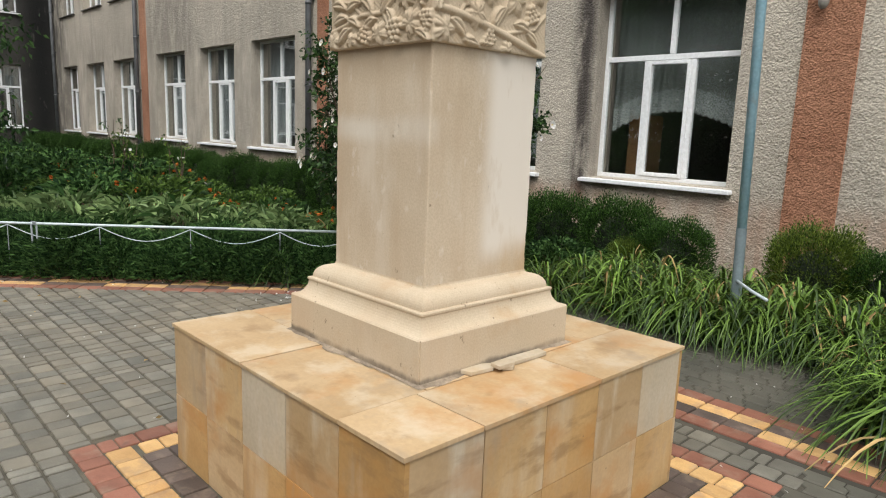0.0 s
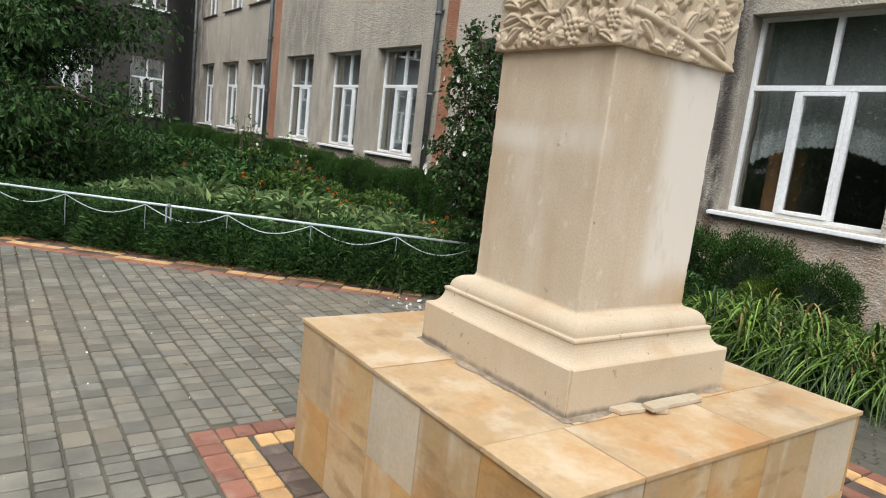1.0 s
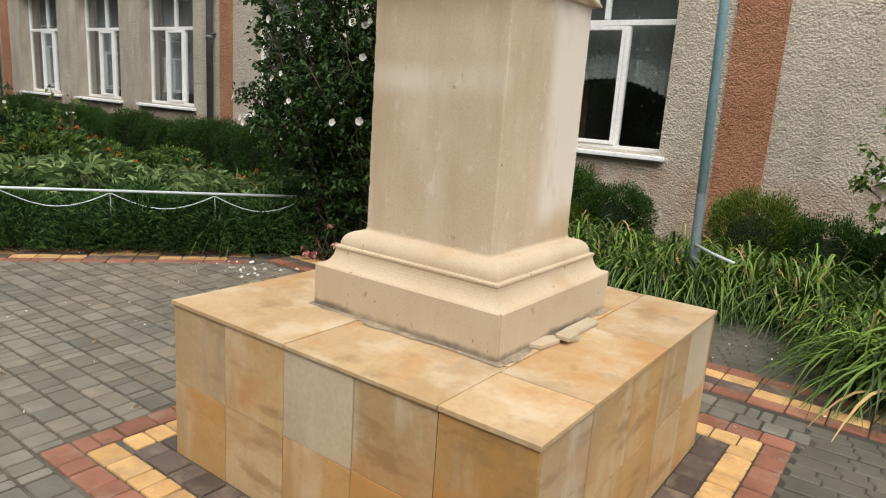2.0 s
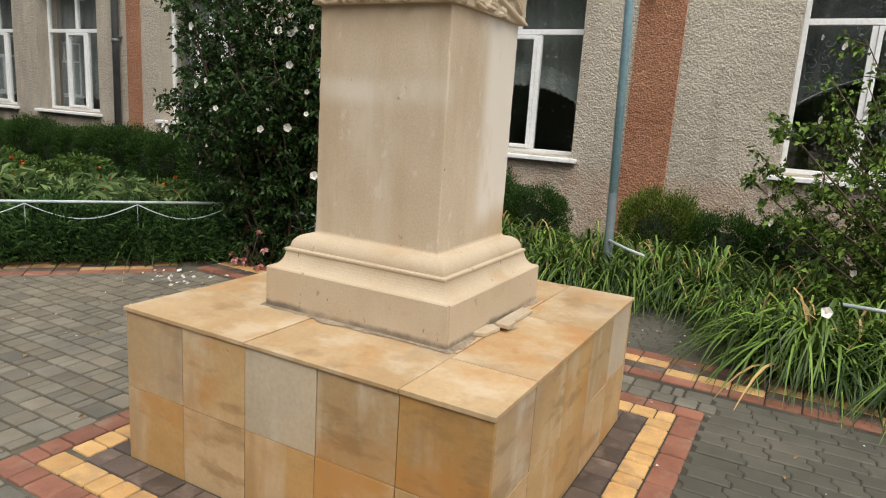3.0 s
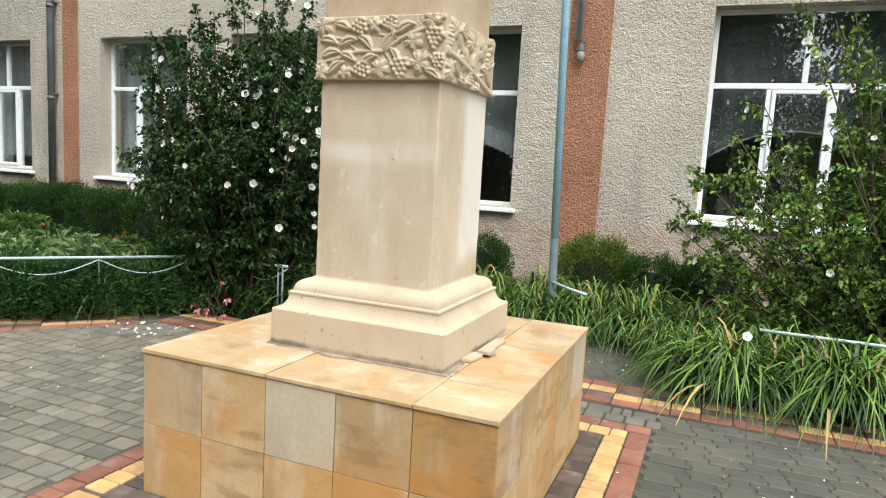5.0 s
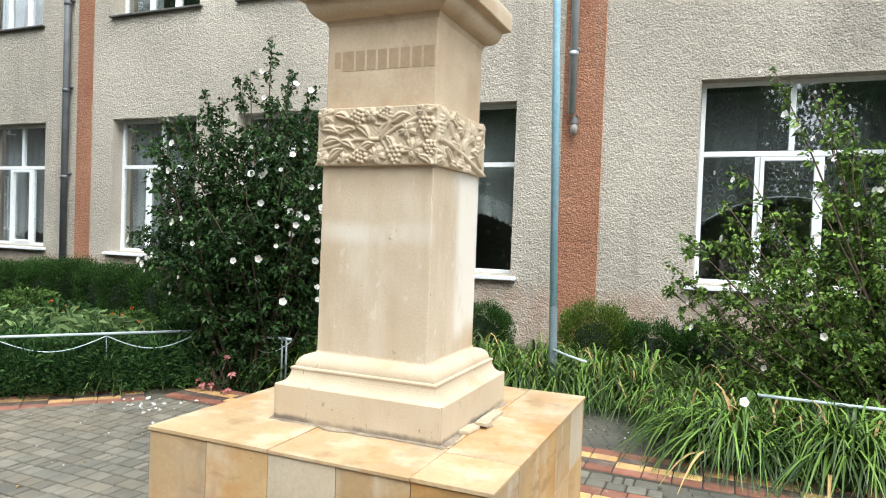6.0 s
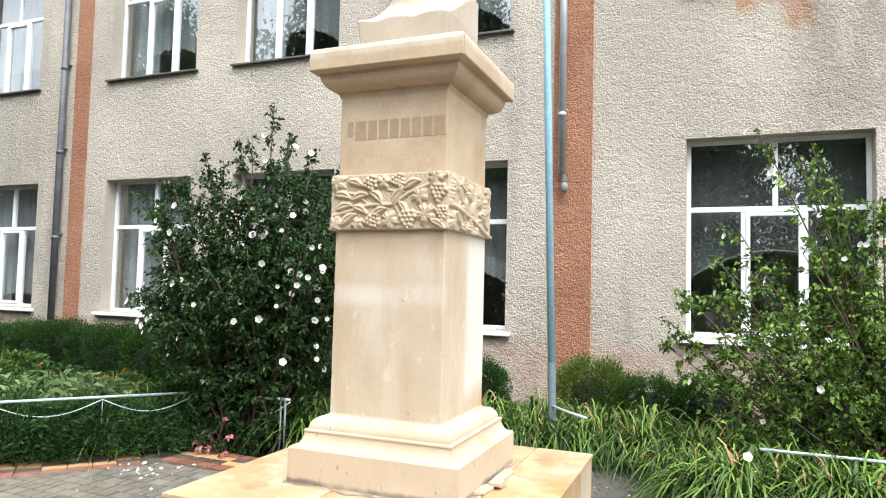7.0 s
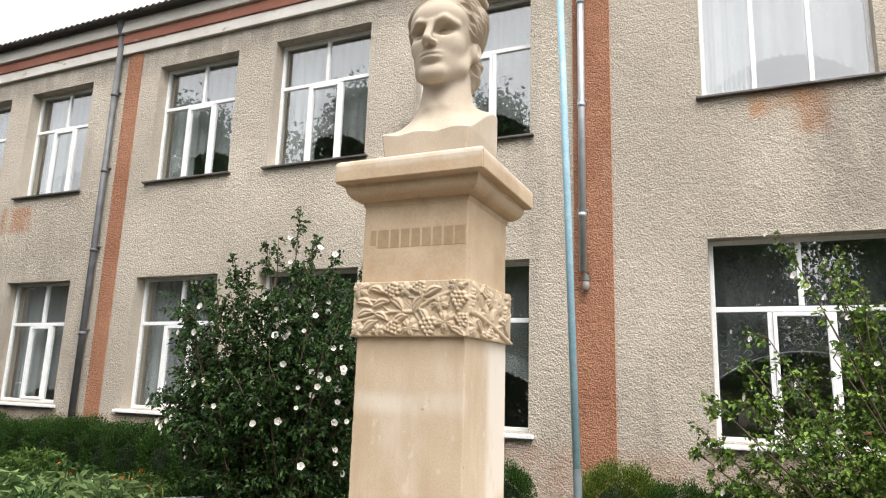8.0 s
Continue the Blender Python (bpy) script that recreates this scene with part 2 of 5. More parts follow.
RED_PAVER = surface("red_paver", (0.185, 0.072, 0.045), (0.29, 0.125, 0.082), 6, 150, 0.6, 0.4, 0.002, piece=0.18, spec=0.4,
                    stains=[((0.30, 0.22, 0.16), 9, (1, 1, 1), 0.52, 0.72, 0.6), ((0.12, 0.07, 0.05), 14, (1, 1, 1), 0.58, 0.75, 0.6)])
YELLOW_PAVER = surface("yellow_paver", (0.47, 0.265, 0.10), (0.66, 0.42, 0.18), 7, 150, 0.6, 0.4, 0.002, piece=0.14, spec=0.4,
                       stains=[((0.30, 0.19, 0.11), 8, (1, 1, 1), 0.48, 0.68, 0.8), ((0.55, 0.42, 0.26), 16, (1, 1, 1), 0.60, 0.74, 0.6)])
BROWN_PAVER = surface("brown_paver", (0.062, 0.044, 0.036), (0.12, 0.088, 0.072), 6, 150, 0.6, 0.4, 0.002, piece=0.2, spec=0.4,
                      stains=[((0.25, 0.19, 0.14), 10, (1, 1, 1), 0.52, 0.72, 0.6)])
JOINT = surface("sandy_joint", (0.055, 0.05, 0.038), (0.13, 0.115, 0.085), 8, 120, 0.95, 0.5,
                patches=[((0.042, 0.038, 0.030), "X", 0.6, 8, -1, 1, 0.5, 0.9, 0.2)])
SOIL = surface("garden_soil", (0.022, 0.015, 0.010), (0.06, 0.042, 0.028), 3, 40, 0.95, 0.8, 0.02)
# darker low down along the far left, near black at its end
RENDER_WALL = surface("roughcast_plaster", (0.46, 0.412, 0.34), (0.635, 0.57, 0.475), 0.55, 62, 0.95, 1.0, 0.02, pits=38, grain=0.7,
                      # also a darker ragged band just below the cornice
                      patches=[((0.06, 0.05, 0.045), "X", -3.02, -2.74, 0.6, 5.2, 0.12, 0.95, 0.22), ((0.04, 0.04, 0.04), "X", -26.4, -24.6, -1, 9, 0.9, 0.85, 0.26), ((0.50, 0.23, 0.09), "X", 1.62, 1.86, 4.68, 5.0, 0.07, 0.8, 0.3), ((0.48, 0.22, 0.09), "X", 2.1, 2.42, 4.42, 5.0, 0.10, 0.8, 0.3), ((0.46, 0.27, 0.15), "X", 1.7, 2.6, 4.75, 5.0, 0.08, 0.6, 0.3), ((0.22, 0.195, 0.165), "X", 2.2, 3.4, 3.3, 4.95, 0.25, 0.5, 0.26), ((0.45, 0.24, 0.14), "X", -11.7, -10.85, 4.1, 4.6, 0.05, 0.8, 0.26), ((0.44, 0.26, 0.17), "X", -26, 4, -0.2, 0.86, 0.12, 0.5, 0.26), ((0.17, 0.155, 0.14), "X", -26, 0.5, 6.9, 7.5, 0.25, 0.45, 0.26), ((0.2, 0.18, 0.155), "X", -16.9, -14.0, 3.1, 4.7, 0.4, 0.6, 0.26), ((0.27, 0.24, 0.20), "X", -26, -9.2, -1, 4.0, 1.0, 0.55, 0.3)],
                      stains=[((0.20, 0.175, 0.15), 1.1, (1.6, 1, 0.22), 0.56, 0.8, 0.55), ((0.50, 0.30, 0.19), 0.8, (2.4, 1, 0.5), 0.66, 0.8, 0.4)])
# dark grey plaster, near black towards the corner with the school wall
FAR_WALL = surface("dark_plaster", (0.035, 0.034, 0.03), (0.10, 0.095, 0.082), 0.5, 60, 0.95, 0.8, 0.02, pits=40,
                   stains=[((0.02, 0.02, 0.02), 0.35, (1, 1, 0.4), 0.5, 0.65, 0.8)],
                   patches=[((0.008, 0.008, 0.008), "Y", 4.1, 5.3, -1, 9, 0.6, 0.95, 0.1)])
RED_STRIP = surface("terracotta_plaster", (0.37, 0.165, 0.095), (0.51, 0.26, 0.16), 1.2, 66, 0.95, 1.0, 0.026, pits=42, grain=1.0,
                    stains=[((0.40, 0.30, 0.23), 1.5, (2, 1, 0.4), 0.6, 0.8, 0.5)])
WHITE_BAND = surface("white_band_paint", (0.60, 0.57, 0.52), (0.74, 0.71, 0.66), 1.5, 40, 0.85, 0.3, stains=[((0.3, 0.2, 0.15), 2.5, (1, 1, 3), 0.62, 0.72, 0.8)])
RED_BAND = surface("red_band_paint", (0.26, 0.10, 0.07), (0.36, 0.16, 0.11), 1.5, 40, 0.85, 0.3, stains=[((0.45, 0.42, 0.38), 2.5, (1, 1, 2), 0.64, 0.72, 0.7)])
PVC = surface("white_pvc", (0.80, 0.81, 0.82), (0.87, 0.88, 0.88), 3, 30, 0.35, 0.03, spec=0.5)
SILL_METAL = surface("dark_sill_metal", (0.10, 0.095, 0.09), (0.17, 0.16, 0.15), 3, 50, 0.5, 0.1, metal=0.3)
ROOF = surface("corrugated_roof_sheet", (0.16, 0.15, 0.15), (0.25, 0.24, 0.23), 1.5, 40, 0.8, 0.3)
GALV = surface("galvanised_pipe", (0.36, 0.39, 0.41), (0.52, 0.55, 0.57), 4, 60, 0.45, 0.1, metal=0.5)
DOWNPIPE = surface("grey_painted_pipe", (0.09, 0.095, 0.10), (0.16, 0.165, 0.17), 4, 60, 0.5, 0.1, metal=0.2)
BLUE_PAINT = surface("faded_blue_paint", (0.24, 0.43, 0.53), (0.36, 0.55, 0.64), 5, 40, 0.5, 0.15, stains=[((0.3, 0.28, 0.26), 9, (1, 1, 0.5), 0.6, 0.7, 0.7)])
POLE_GREY = surface("blue_grey_pole_paint", (0.13, 0.17, 0.185), (0.21, 0.265, 0.285), 6, 60, 0.5, 0.15)
RAIL_PAINT = surface("pale_fence_paint", (0.44, 0.52, 0.54), (0.62, 0.69, 0.70), 8, 60, 0.5, 0.1, stains=[((0.25, 0.2, 0.17), 14, (1, 1, 1), 0.64, 0.72, 0.7)])
POST_PAINT = surface("grey_fence_paint", (0.16, 0.18, 0.19), (0.27, 0.30, 0.31), 8, 60, 0.55, 0.1)
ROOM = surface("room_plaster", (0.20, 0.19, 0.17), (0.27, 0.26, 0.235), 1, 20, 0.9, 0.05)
BOARD = surface("brown_cupboard", (0.24, 0.12, 0.05), (0.32, 0.17, 0.08), 2, 30, 0.5, 0.05)
# darker stone tone stands in for the shade in cut letters
LETTER_SHADE = surface("letter_shade_stone", (0.33, 0.235, 0.145), (0.40, 0.295, 0.19), 9, 60, 0.9, 0.1)
GLASS = window_glass("window_glass")
LACE = gauze("white_net_curtain", (0.66, 0.70, 0.70), 0.60)
THIN_LACE = gauze("thin_net_curtain", (0.60, 0.64, 0.62), 0.66)
FAINT_LACE = gauze("faint_scroll_curtain", (0.5, 0.53, 0.55), 0.78)
SCROLL = surface("scroll_thread", (0.40, 0.43, 0.44), (0.5, 0.53, 0.54), 8, 60, 0.9, 0.1)
HEM = gauze("dense_lace_hem", (0.66, 0.70, 0.68), 0.58)
SHEER = gauze("pale_side_curtain", (0.58, 0.62, 0.61), 0.34)
BULB = surface("cloudy_lamp_glass", (0.20, 0.185, 0.16), (0.31, 0.29, 0.26), 9, 40, 0.2, 0.0)
BARK = surface("shrub_bark", (0.07, 0.05, 0.035), (0.14, 0.10, 0.07), 12, 80, 0.9, 0.5)
HIBISCUS_LEAF = foliage("hibiscus_leaf", (0.010, 0.030, 0.008), (0.060, 0.125, 0.032), 0.45, 0.10)
YOUNG_LEAF = foliage("bright_hibiscus_leaf", (0.024, 0.062, 0.010), (0.20, 0.31, 0.058), 0.5, 0.14)
# near-black colour for the shade painted inside the box bushes
SHADE_CORE = surface("bush_shade_core", (0.004, 0.008, 0.003), (0.012, 0.02, 0.007), 9, 40, 0.9, 0.5, 0.02)
BED_LEAF = foliage("mixed_bed_leaf", (0.014, 0.040, 0.008), (0.12, 0.20, 0.040), 0.5, 0.12)
BOX_LEAF = foliage("boxwood_leaf", (0.004, 0.015, 0.004), (0.060, 0.126, 0.024), 0.5, 0.06, 0.15)
GOLD_LEAF = foliage("yellowish_boxwood_leaf", (0.020, 0.045, 0.007), (0.165, 0.225, 0.035), 0.5, 0.08)
JUNIPER = foliage("feathery_groundcover", (0.007, 0.026, 0.008), (0.088, 0.170, 0.050), 0.6, 0.06, 0.12)
LILY = foliage("daylily_blade", (0.008, 0.026, 0.004), (0.16, 0.265, 0.045), 0.38, 0.10, 0.3)
DRY = foliage("dry_daylily_blade", (0.20, 0.13, 0.05), (0.36, 0.25, 0.11), 0.7)
PEONY = foliage("peony_leaf", (0.022, 0.060, 0.014), (0.27, 0.37, 0.15), 0.45)
DARK_TREE = foliage("dark_tree_leaf", (0.008, 0.024, 0.007), (0.050, 0.105, 0.026))
ORANGE = foliage("orange_petal", (0.30, 0.06, 0.010), (0.52, 0.17, 0.03), 0.6)
WHITE_PETAL = foliage("white_petal", (0.70, 0.68, 0.66), (0.82, 0.81, 0.79), 0.6)
WINE = surface("wine_flower_eye", (0.20, 0.02, 0.05), (0.28, 0.04, 0.07), 20, 90, 0.7, 0.1)
PINK = foliage("pink_petal", (0.45, 0.16, 0.16), (0.62, 0.32, 0.30), 0.6)
STAMEN = surface("flower_stamen", (0.62, 0.52, 0.25), (0.7, 0.6, 0.35), 20, 90, 0.7, 0.1)


# shaping helpers
def link_mesh(name, me, material, parent=None, label=""):
    if material:
        me.materials.append(material)
    ob = new(name, me)
    ob.parent = parent
    return tagged(ob, label)


def part(name, bm, material, parent=None, label="", smooth=False):
    me = bpy.data.meshes.new(name)
    bm.to_mesh(me)
    bm.free()
    if smooth:
        me.shade_smooth()
    return link_mesh(name, me, material, parent, label)


def thing(name, label, category, group="", kind="", at=(0, 0, 0)):
    ob = new(name)
    ob.location = at
    return tagged(ob, label, category, group, kind)


def add_box(bm, x0, x1, y0, y1, z0, z1, bevel=0.0):
    m = Matrix.Translation(((x0 + x1) / 2, (y0 + y1) / 2, (z0 + z1) / 2)) @ Matrix.Diagonal((x1 - x0, y1 - y0, z1 - z0, 1))
    vs = bmesh.ops.create_cube(bm, size=1, matrix=m)["verts"]
    if bevel:
        es = list({e for v in vs for e in v.link_edges})
        bmesh.ops.bevel(bm, geom=es, offset=bevel, segments=2, affect="EDGES", profile=0.6)
    return bm


def boxed(x0, x1, y0, y1, z0, z1, bevel=0.0):
    return add_box(bmesh.new(), x0, x1, y0, y1, z0, z1, bevel)


def tube_arrays(points, radii, sides=6, caps=True):
    """Vertices and faces of a tapered tube along points."""
    p = np.asarray(points, float)
    d = np.gradient(p, axis=0)
    d /= np.linalg.norm(d, axis=1)[:, None] + 1e-9
    ref = np.where(np.abs(d[:, 2:3]) > 0.9, [[1.0, 0, 0]], [[0, 0, 1.0]])
    u = np.cross(d, ref)
    u /= np.linalg.norm(u, axis=1)[:, None] + 1e-9
    w = np.cross(d, u)
    a = np.arange(sides) * 2 * np.pi / sides
    r = np.broadcast_to(np.asarray(radii, float), (len(p),))
    v = (p[:, None] + r[:, None, None] * (np.cos(a)[None, :, None] * u[:, None] + np.sin(a)[None, :, None] * w[:, None])).reshape(-1, 3)
    f = []
    for i in range(len(p) - 1):
        for j in range(sides):
            k = (j + 1) % sides
            f.append((i * sides + j, i * sides + k, (i + 1) * sides + k, (i + 1) * sides + j))
    if caps:
        f.append(tuple(range(sides))[::-1])
        f.append(tuple((len(p) - 1) * sides + j for j in range(sides)))
    return v, f


def tubes_mesh(name, runs, sides=6, caps=True):
    vs, fs, n = [], [], 0
    for pts, rad in runs:
        v, f = tube_arrays(pts, rad, sides, caps)
        vs.append(v)
        fs += [tuple(i + n for i in q) for q in f]
        n += len(v)
    me = bpy.data.meshes.new(name)
    me.from_pydata(np.concatenate(vs).tolist(), [], fs)
    me.shade_smooth()
    return me


def loft_square(profile, cx, cy):
    """A square moulding from rows of (half width, height)."""
    bm = bmesh.new()
    rings = []
    for h, z in profile:
        rings.append([bm.verts.new((cx + sx * h, cy + sy * h, z)) for sx, sy in ((-1, -1), (1, -1), (1, 1), (-1, 1))])
    for a, b in zip(rings, rings[1:]):
        for i in range(4):
            bm.faces.new((a[i], a[(i + 1) % 4], b[(i + 1) % 4], b[i]))
    bm.faces.new(rings[0][::-1])
    bm.faces.new(rings[-1])
    return bm


# the ground
bm = bmesh.new()
add_box(bm, -400, 400, -400, 400, -0.4, -0.045)
tagged(part("ground", bm, SOIL), "dark bare garden soil and ground", "ground", kind="structure")
bm = bmesh.new()
f = [bm.verts.new((x, y, -0.0072 + 0.0007 * x)) for x, y in ((-9.6, -6.3), (7, -6.3), (7, 1.84), (1.35, 1.84), (0.9, 2.9), (-1.4, 2.9), (-1.5, 1.84), (-2.85, 1.84))]
bm.faces.new(f)
r = bmesh.ops.extrude_face_region(bm, geom=bm.faces[:])
bmesh.ops.translate(bm, verts=[e for e in r["geom"] if isinstance(e, bmesh.types.BMVert)], vec=(0, 0, -0.06))
bmesh.ops.recalc_face_normals(bm, faces=bm.faces[:])
pavement = tagged(part("pavement", bm, JOINT), "grey concrete block paving with sandy joints and coloured bands", "pavement", kind="structure")

# the building: a two-storey wing behind the monument and a dark wing far off across its end
WY = 5.12
CORNER = -26.1
lows = [(-2.76, -1.05), (-5.35, -3.58), (-7.92, -6.15), (-11.25, -9.53), (-13.75, -12.02), (-16.43, -14.6), (-19.8, -18.05), (-22.4, -20.65), (-25.0, -23.4)]
openings = [(1.07, 2.93, 0.98, 3.24)] + [(a, b, 0.95, 3.10) for a, b in lows] + [(1.08, 2.90, 4.97, 7.15)] + [(a - (0.15 if a == -11.25 else 0.02), b - (0.12 if a == -11.25 else 0.0), 4.77, 6.93) for a, b in lows]


def pierced(name, holes, u0, u1, z0, z1, place):
    """A thick wall with openings; place(u, depth, z) gives a point."""
    us = sorted({u0, u1, *(h[0] for h in holes), *(h[1] for h in holes)})
    verts, faces = [], []
    for a, b in zip(us, us[1:]):
        m = (a + b) / 2
        cut = sorted((h[2], h[3]) for h in holes if h[0] < m < h[1])
        z = z0
        for lo, hi in [*cut, (z1, z1)]:
            if lo > z:
                n = len(verts)
                verts += [place(u, d, q) for u in (a, b) for d in (0, 0.38) for q in (z, lo)]
                faces += [tuple(n + i for i in q) for q in ((0, 1, 5, 4), (2, 6, 7, 3), (0, 2, 3, 1), (4, 5, 7, 6), (1, 3, 7, 5), (0, 4, 6, 2))]
            z = hi
    me = bpy.data.meshes.new(name)
    me.from_pydata(verts, [], faces)
    bm = bmesh.new()
    bm.from_mesh(me)
    bmesh.ops.remove_doubles(bm, verts=bm.verts[:], dist=0.0005)
    bmesh.ops.recalc_face_normals(bm, faces=bm.faces[:])
    bm.to_mesh(me)
    bm.free()
    return me


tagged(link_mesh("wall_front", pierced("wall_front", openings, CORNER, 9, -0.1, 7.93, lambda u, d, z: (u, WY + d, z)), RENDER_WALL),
       "beige roughcast school wall with streaks, stains and darker stretches", "wall", kind="structure")
far_lows = [(2.83, 4.05), (0.2, 1.6), (-2.4, -1.0), (-5.0, -3.6)]
far_holes = [(a, b, 0.98, 3.12) for a, b in far_lows] + [(a, b, 4.9, 6.9) for a, b in far_lows]
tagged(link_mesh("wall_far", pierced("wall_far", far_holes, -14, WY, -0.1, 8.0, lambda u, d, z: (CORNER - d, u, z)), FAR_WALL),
       "dark grey plaster wall of the far wing, blackest at its corner", "wall", kind="structure")

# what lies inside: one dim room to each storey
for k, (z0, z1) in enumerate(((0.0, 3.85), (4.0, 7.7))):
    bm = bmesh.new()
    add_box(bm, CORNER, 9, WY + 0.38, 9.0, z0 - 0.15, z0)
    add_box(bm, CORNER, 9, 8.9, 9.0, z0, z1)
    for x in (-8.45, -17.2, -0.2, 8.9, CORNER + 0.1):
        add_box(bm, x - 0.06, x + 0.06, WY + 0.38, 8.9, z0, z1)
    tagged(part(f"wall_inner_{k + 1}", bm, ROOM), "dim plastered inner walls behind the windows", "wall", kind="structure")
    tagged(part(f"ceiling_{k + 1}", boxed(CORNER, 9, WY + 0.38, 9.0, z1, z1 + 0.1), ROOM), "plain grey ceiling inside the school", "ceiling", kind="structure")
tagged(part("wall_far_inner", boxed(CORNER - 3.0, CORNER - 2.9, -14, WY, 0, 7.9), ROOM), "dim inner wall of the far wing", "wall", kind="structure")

# red pilaster strips
for k, (a, b) in enumerate(((-0.47, 0.01), (-8.74, -8.40), (-17.5, -17.05))):
    tagged(part(f"trim_{k + 1}", boxed(a, b, WY - 0.022, WY + 0.02, -0.1, 7.30, 0.008), RED_STRIP), "terracotta-painted roughcast strip on the wall", "wall strip", kind="structure")

# cornice bands and roof edge
for name, mat_, z0, z1, out, text in (("cornice_1", WHITE_BAND, 7.30, 7.50, 0.07, "white painted moulded band, flaking"), ("cornice_2", RED_BAND, 7.50, 7.70, 0.10, "red painted band under the eaves, worn"), ("cornice_3", WHITE_BAND, 7.70, 7.93, 0.16, "off-white eaves board")):
    tagged(part(name, boxed(CORNER, 9, WY - out, WY + 0.002, z0, z1, 0.015), mat_), text, "cornice", kind="structure")
vs, fs = [], []
N = 900
for i in range(N + 1):
    x = CORNER - 0.5 + (9.5 - CORNER) * i / N
    dz = 0.022 * math.sin(x * 2 * math.pi / 0.15)
    vs += [(x, WY - 0.36, 7.95 + dz), (x, WY + 5.5, 10.2 + dz), (x, WY - 0.36, 7.975 + dz), (x, WY + 5.5, 10.225 + dz)]
for i in range(N):
    a, b = 4 * i, 4 * i + 4
    fs += [(a, b, b + 1, a + 1), (a + 2, a + 3, b + 3, b + 2), (a, a + 2, b + 2, b)]
me = bpy.data.meshes.new("roof")
me.from_pydata(vs, [], fs)
me.shade_smooth()
tagged(link_mesh("roof", me, ROOF), "grey corrugated sheet roof edge", "roof", kind="structure")
tagged(part("roof_far", boxed(CORNER - 6, CORNER + 0.35, -14, WY - 0.4, 8.0, 8.12), ROOF), "flat grey roof edge of the far wing", "roof", kind="structure")


# windows
def scallop(parent, x0, x1, y, ztop, zlow, zhigh, material, name="curtain", arch=True, band=0.0):
    vs, fs, n = [], [], 90
    for i in range(n + 1):
        s = i / n
        x = x0 + (x1 - x0) * s
        edge = zlow + (zhigh - zlow) * (1 - (2 * s - 1) ** 2 if arch else 0) - 0.035 * abs(math.sin(s * 22 * math.pi))
        w = 0.018 * math.sin(s * 60)
        top = edge + band if band else ztop
        vs += [(x, y + w, top), (x, y + 1.3 * w, (top + edge) / 2), (x, y + w, edge)]
    for i in range(n):
        a, b = 3 * i, 3 * i + 3
        fs += [(a, b, b + 1, a + 1), (a + 1, b + 1, b + 2, a + 2)]
    me = bpy.data.meshes.new(name)
    me.from_pydata(vs, [], fs)
    me.shade_smooth()
    return link_mesh(name, me, material, parent, "white scalloped net curtain behind the glass")


def scroll_net(parent, x0, x1, y, zlow, zhigh, ztop):
    """Rows of small scrolls worked into a net curtain, and its arched hem."""
    arch = lambda x: zlow + (zhigh - zlow) * (1 - (2 * (x - x0) / (x1 - x0) - 1) ** 2)
    runs = []
    step = 0.13
    for i in range(int((x1 - x0) / step)):
        x = x0 + step * (i + 0.5)
        for j in range(4):
            z = arch(x) + 0.1 + step * j
            if z > ztop - 0.1:
                continue
            e = 1 if (i + j) % 2 else -1
            runs.append(([(x + e * 0.06 * (1 - 0.14 * q) * math.cos(0.9 * q + j), y, z + 0.06 * (1 - 0.14 * q) * math.sin(0.9 * q + j)) for q in range(7)], 0.0035))
    runs.append(([(x0 + (x1 - x0) * q / 20, y, arch(x0 + (x1 - x0) * q / 20) + 0.01) for q in range(21)], 0.008))
    link_mesh("scroll_pattern", tubes_mesh("scroll_pattern", runs, 4), SCROLL, parent, "pale scrolls on the net curtain")


def bars(x0, x1, y0, y1, z0, z1):
    return boxed(x0, x1, y0, y1, z0, z1, 0.006)


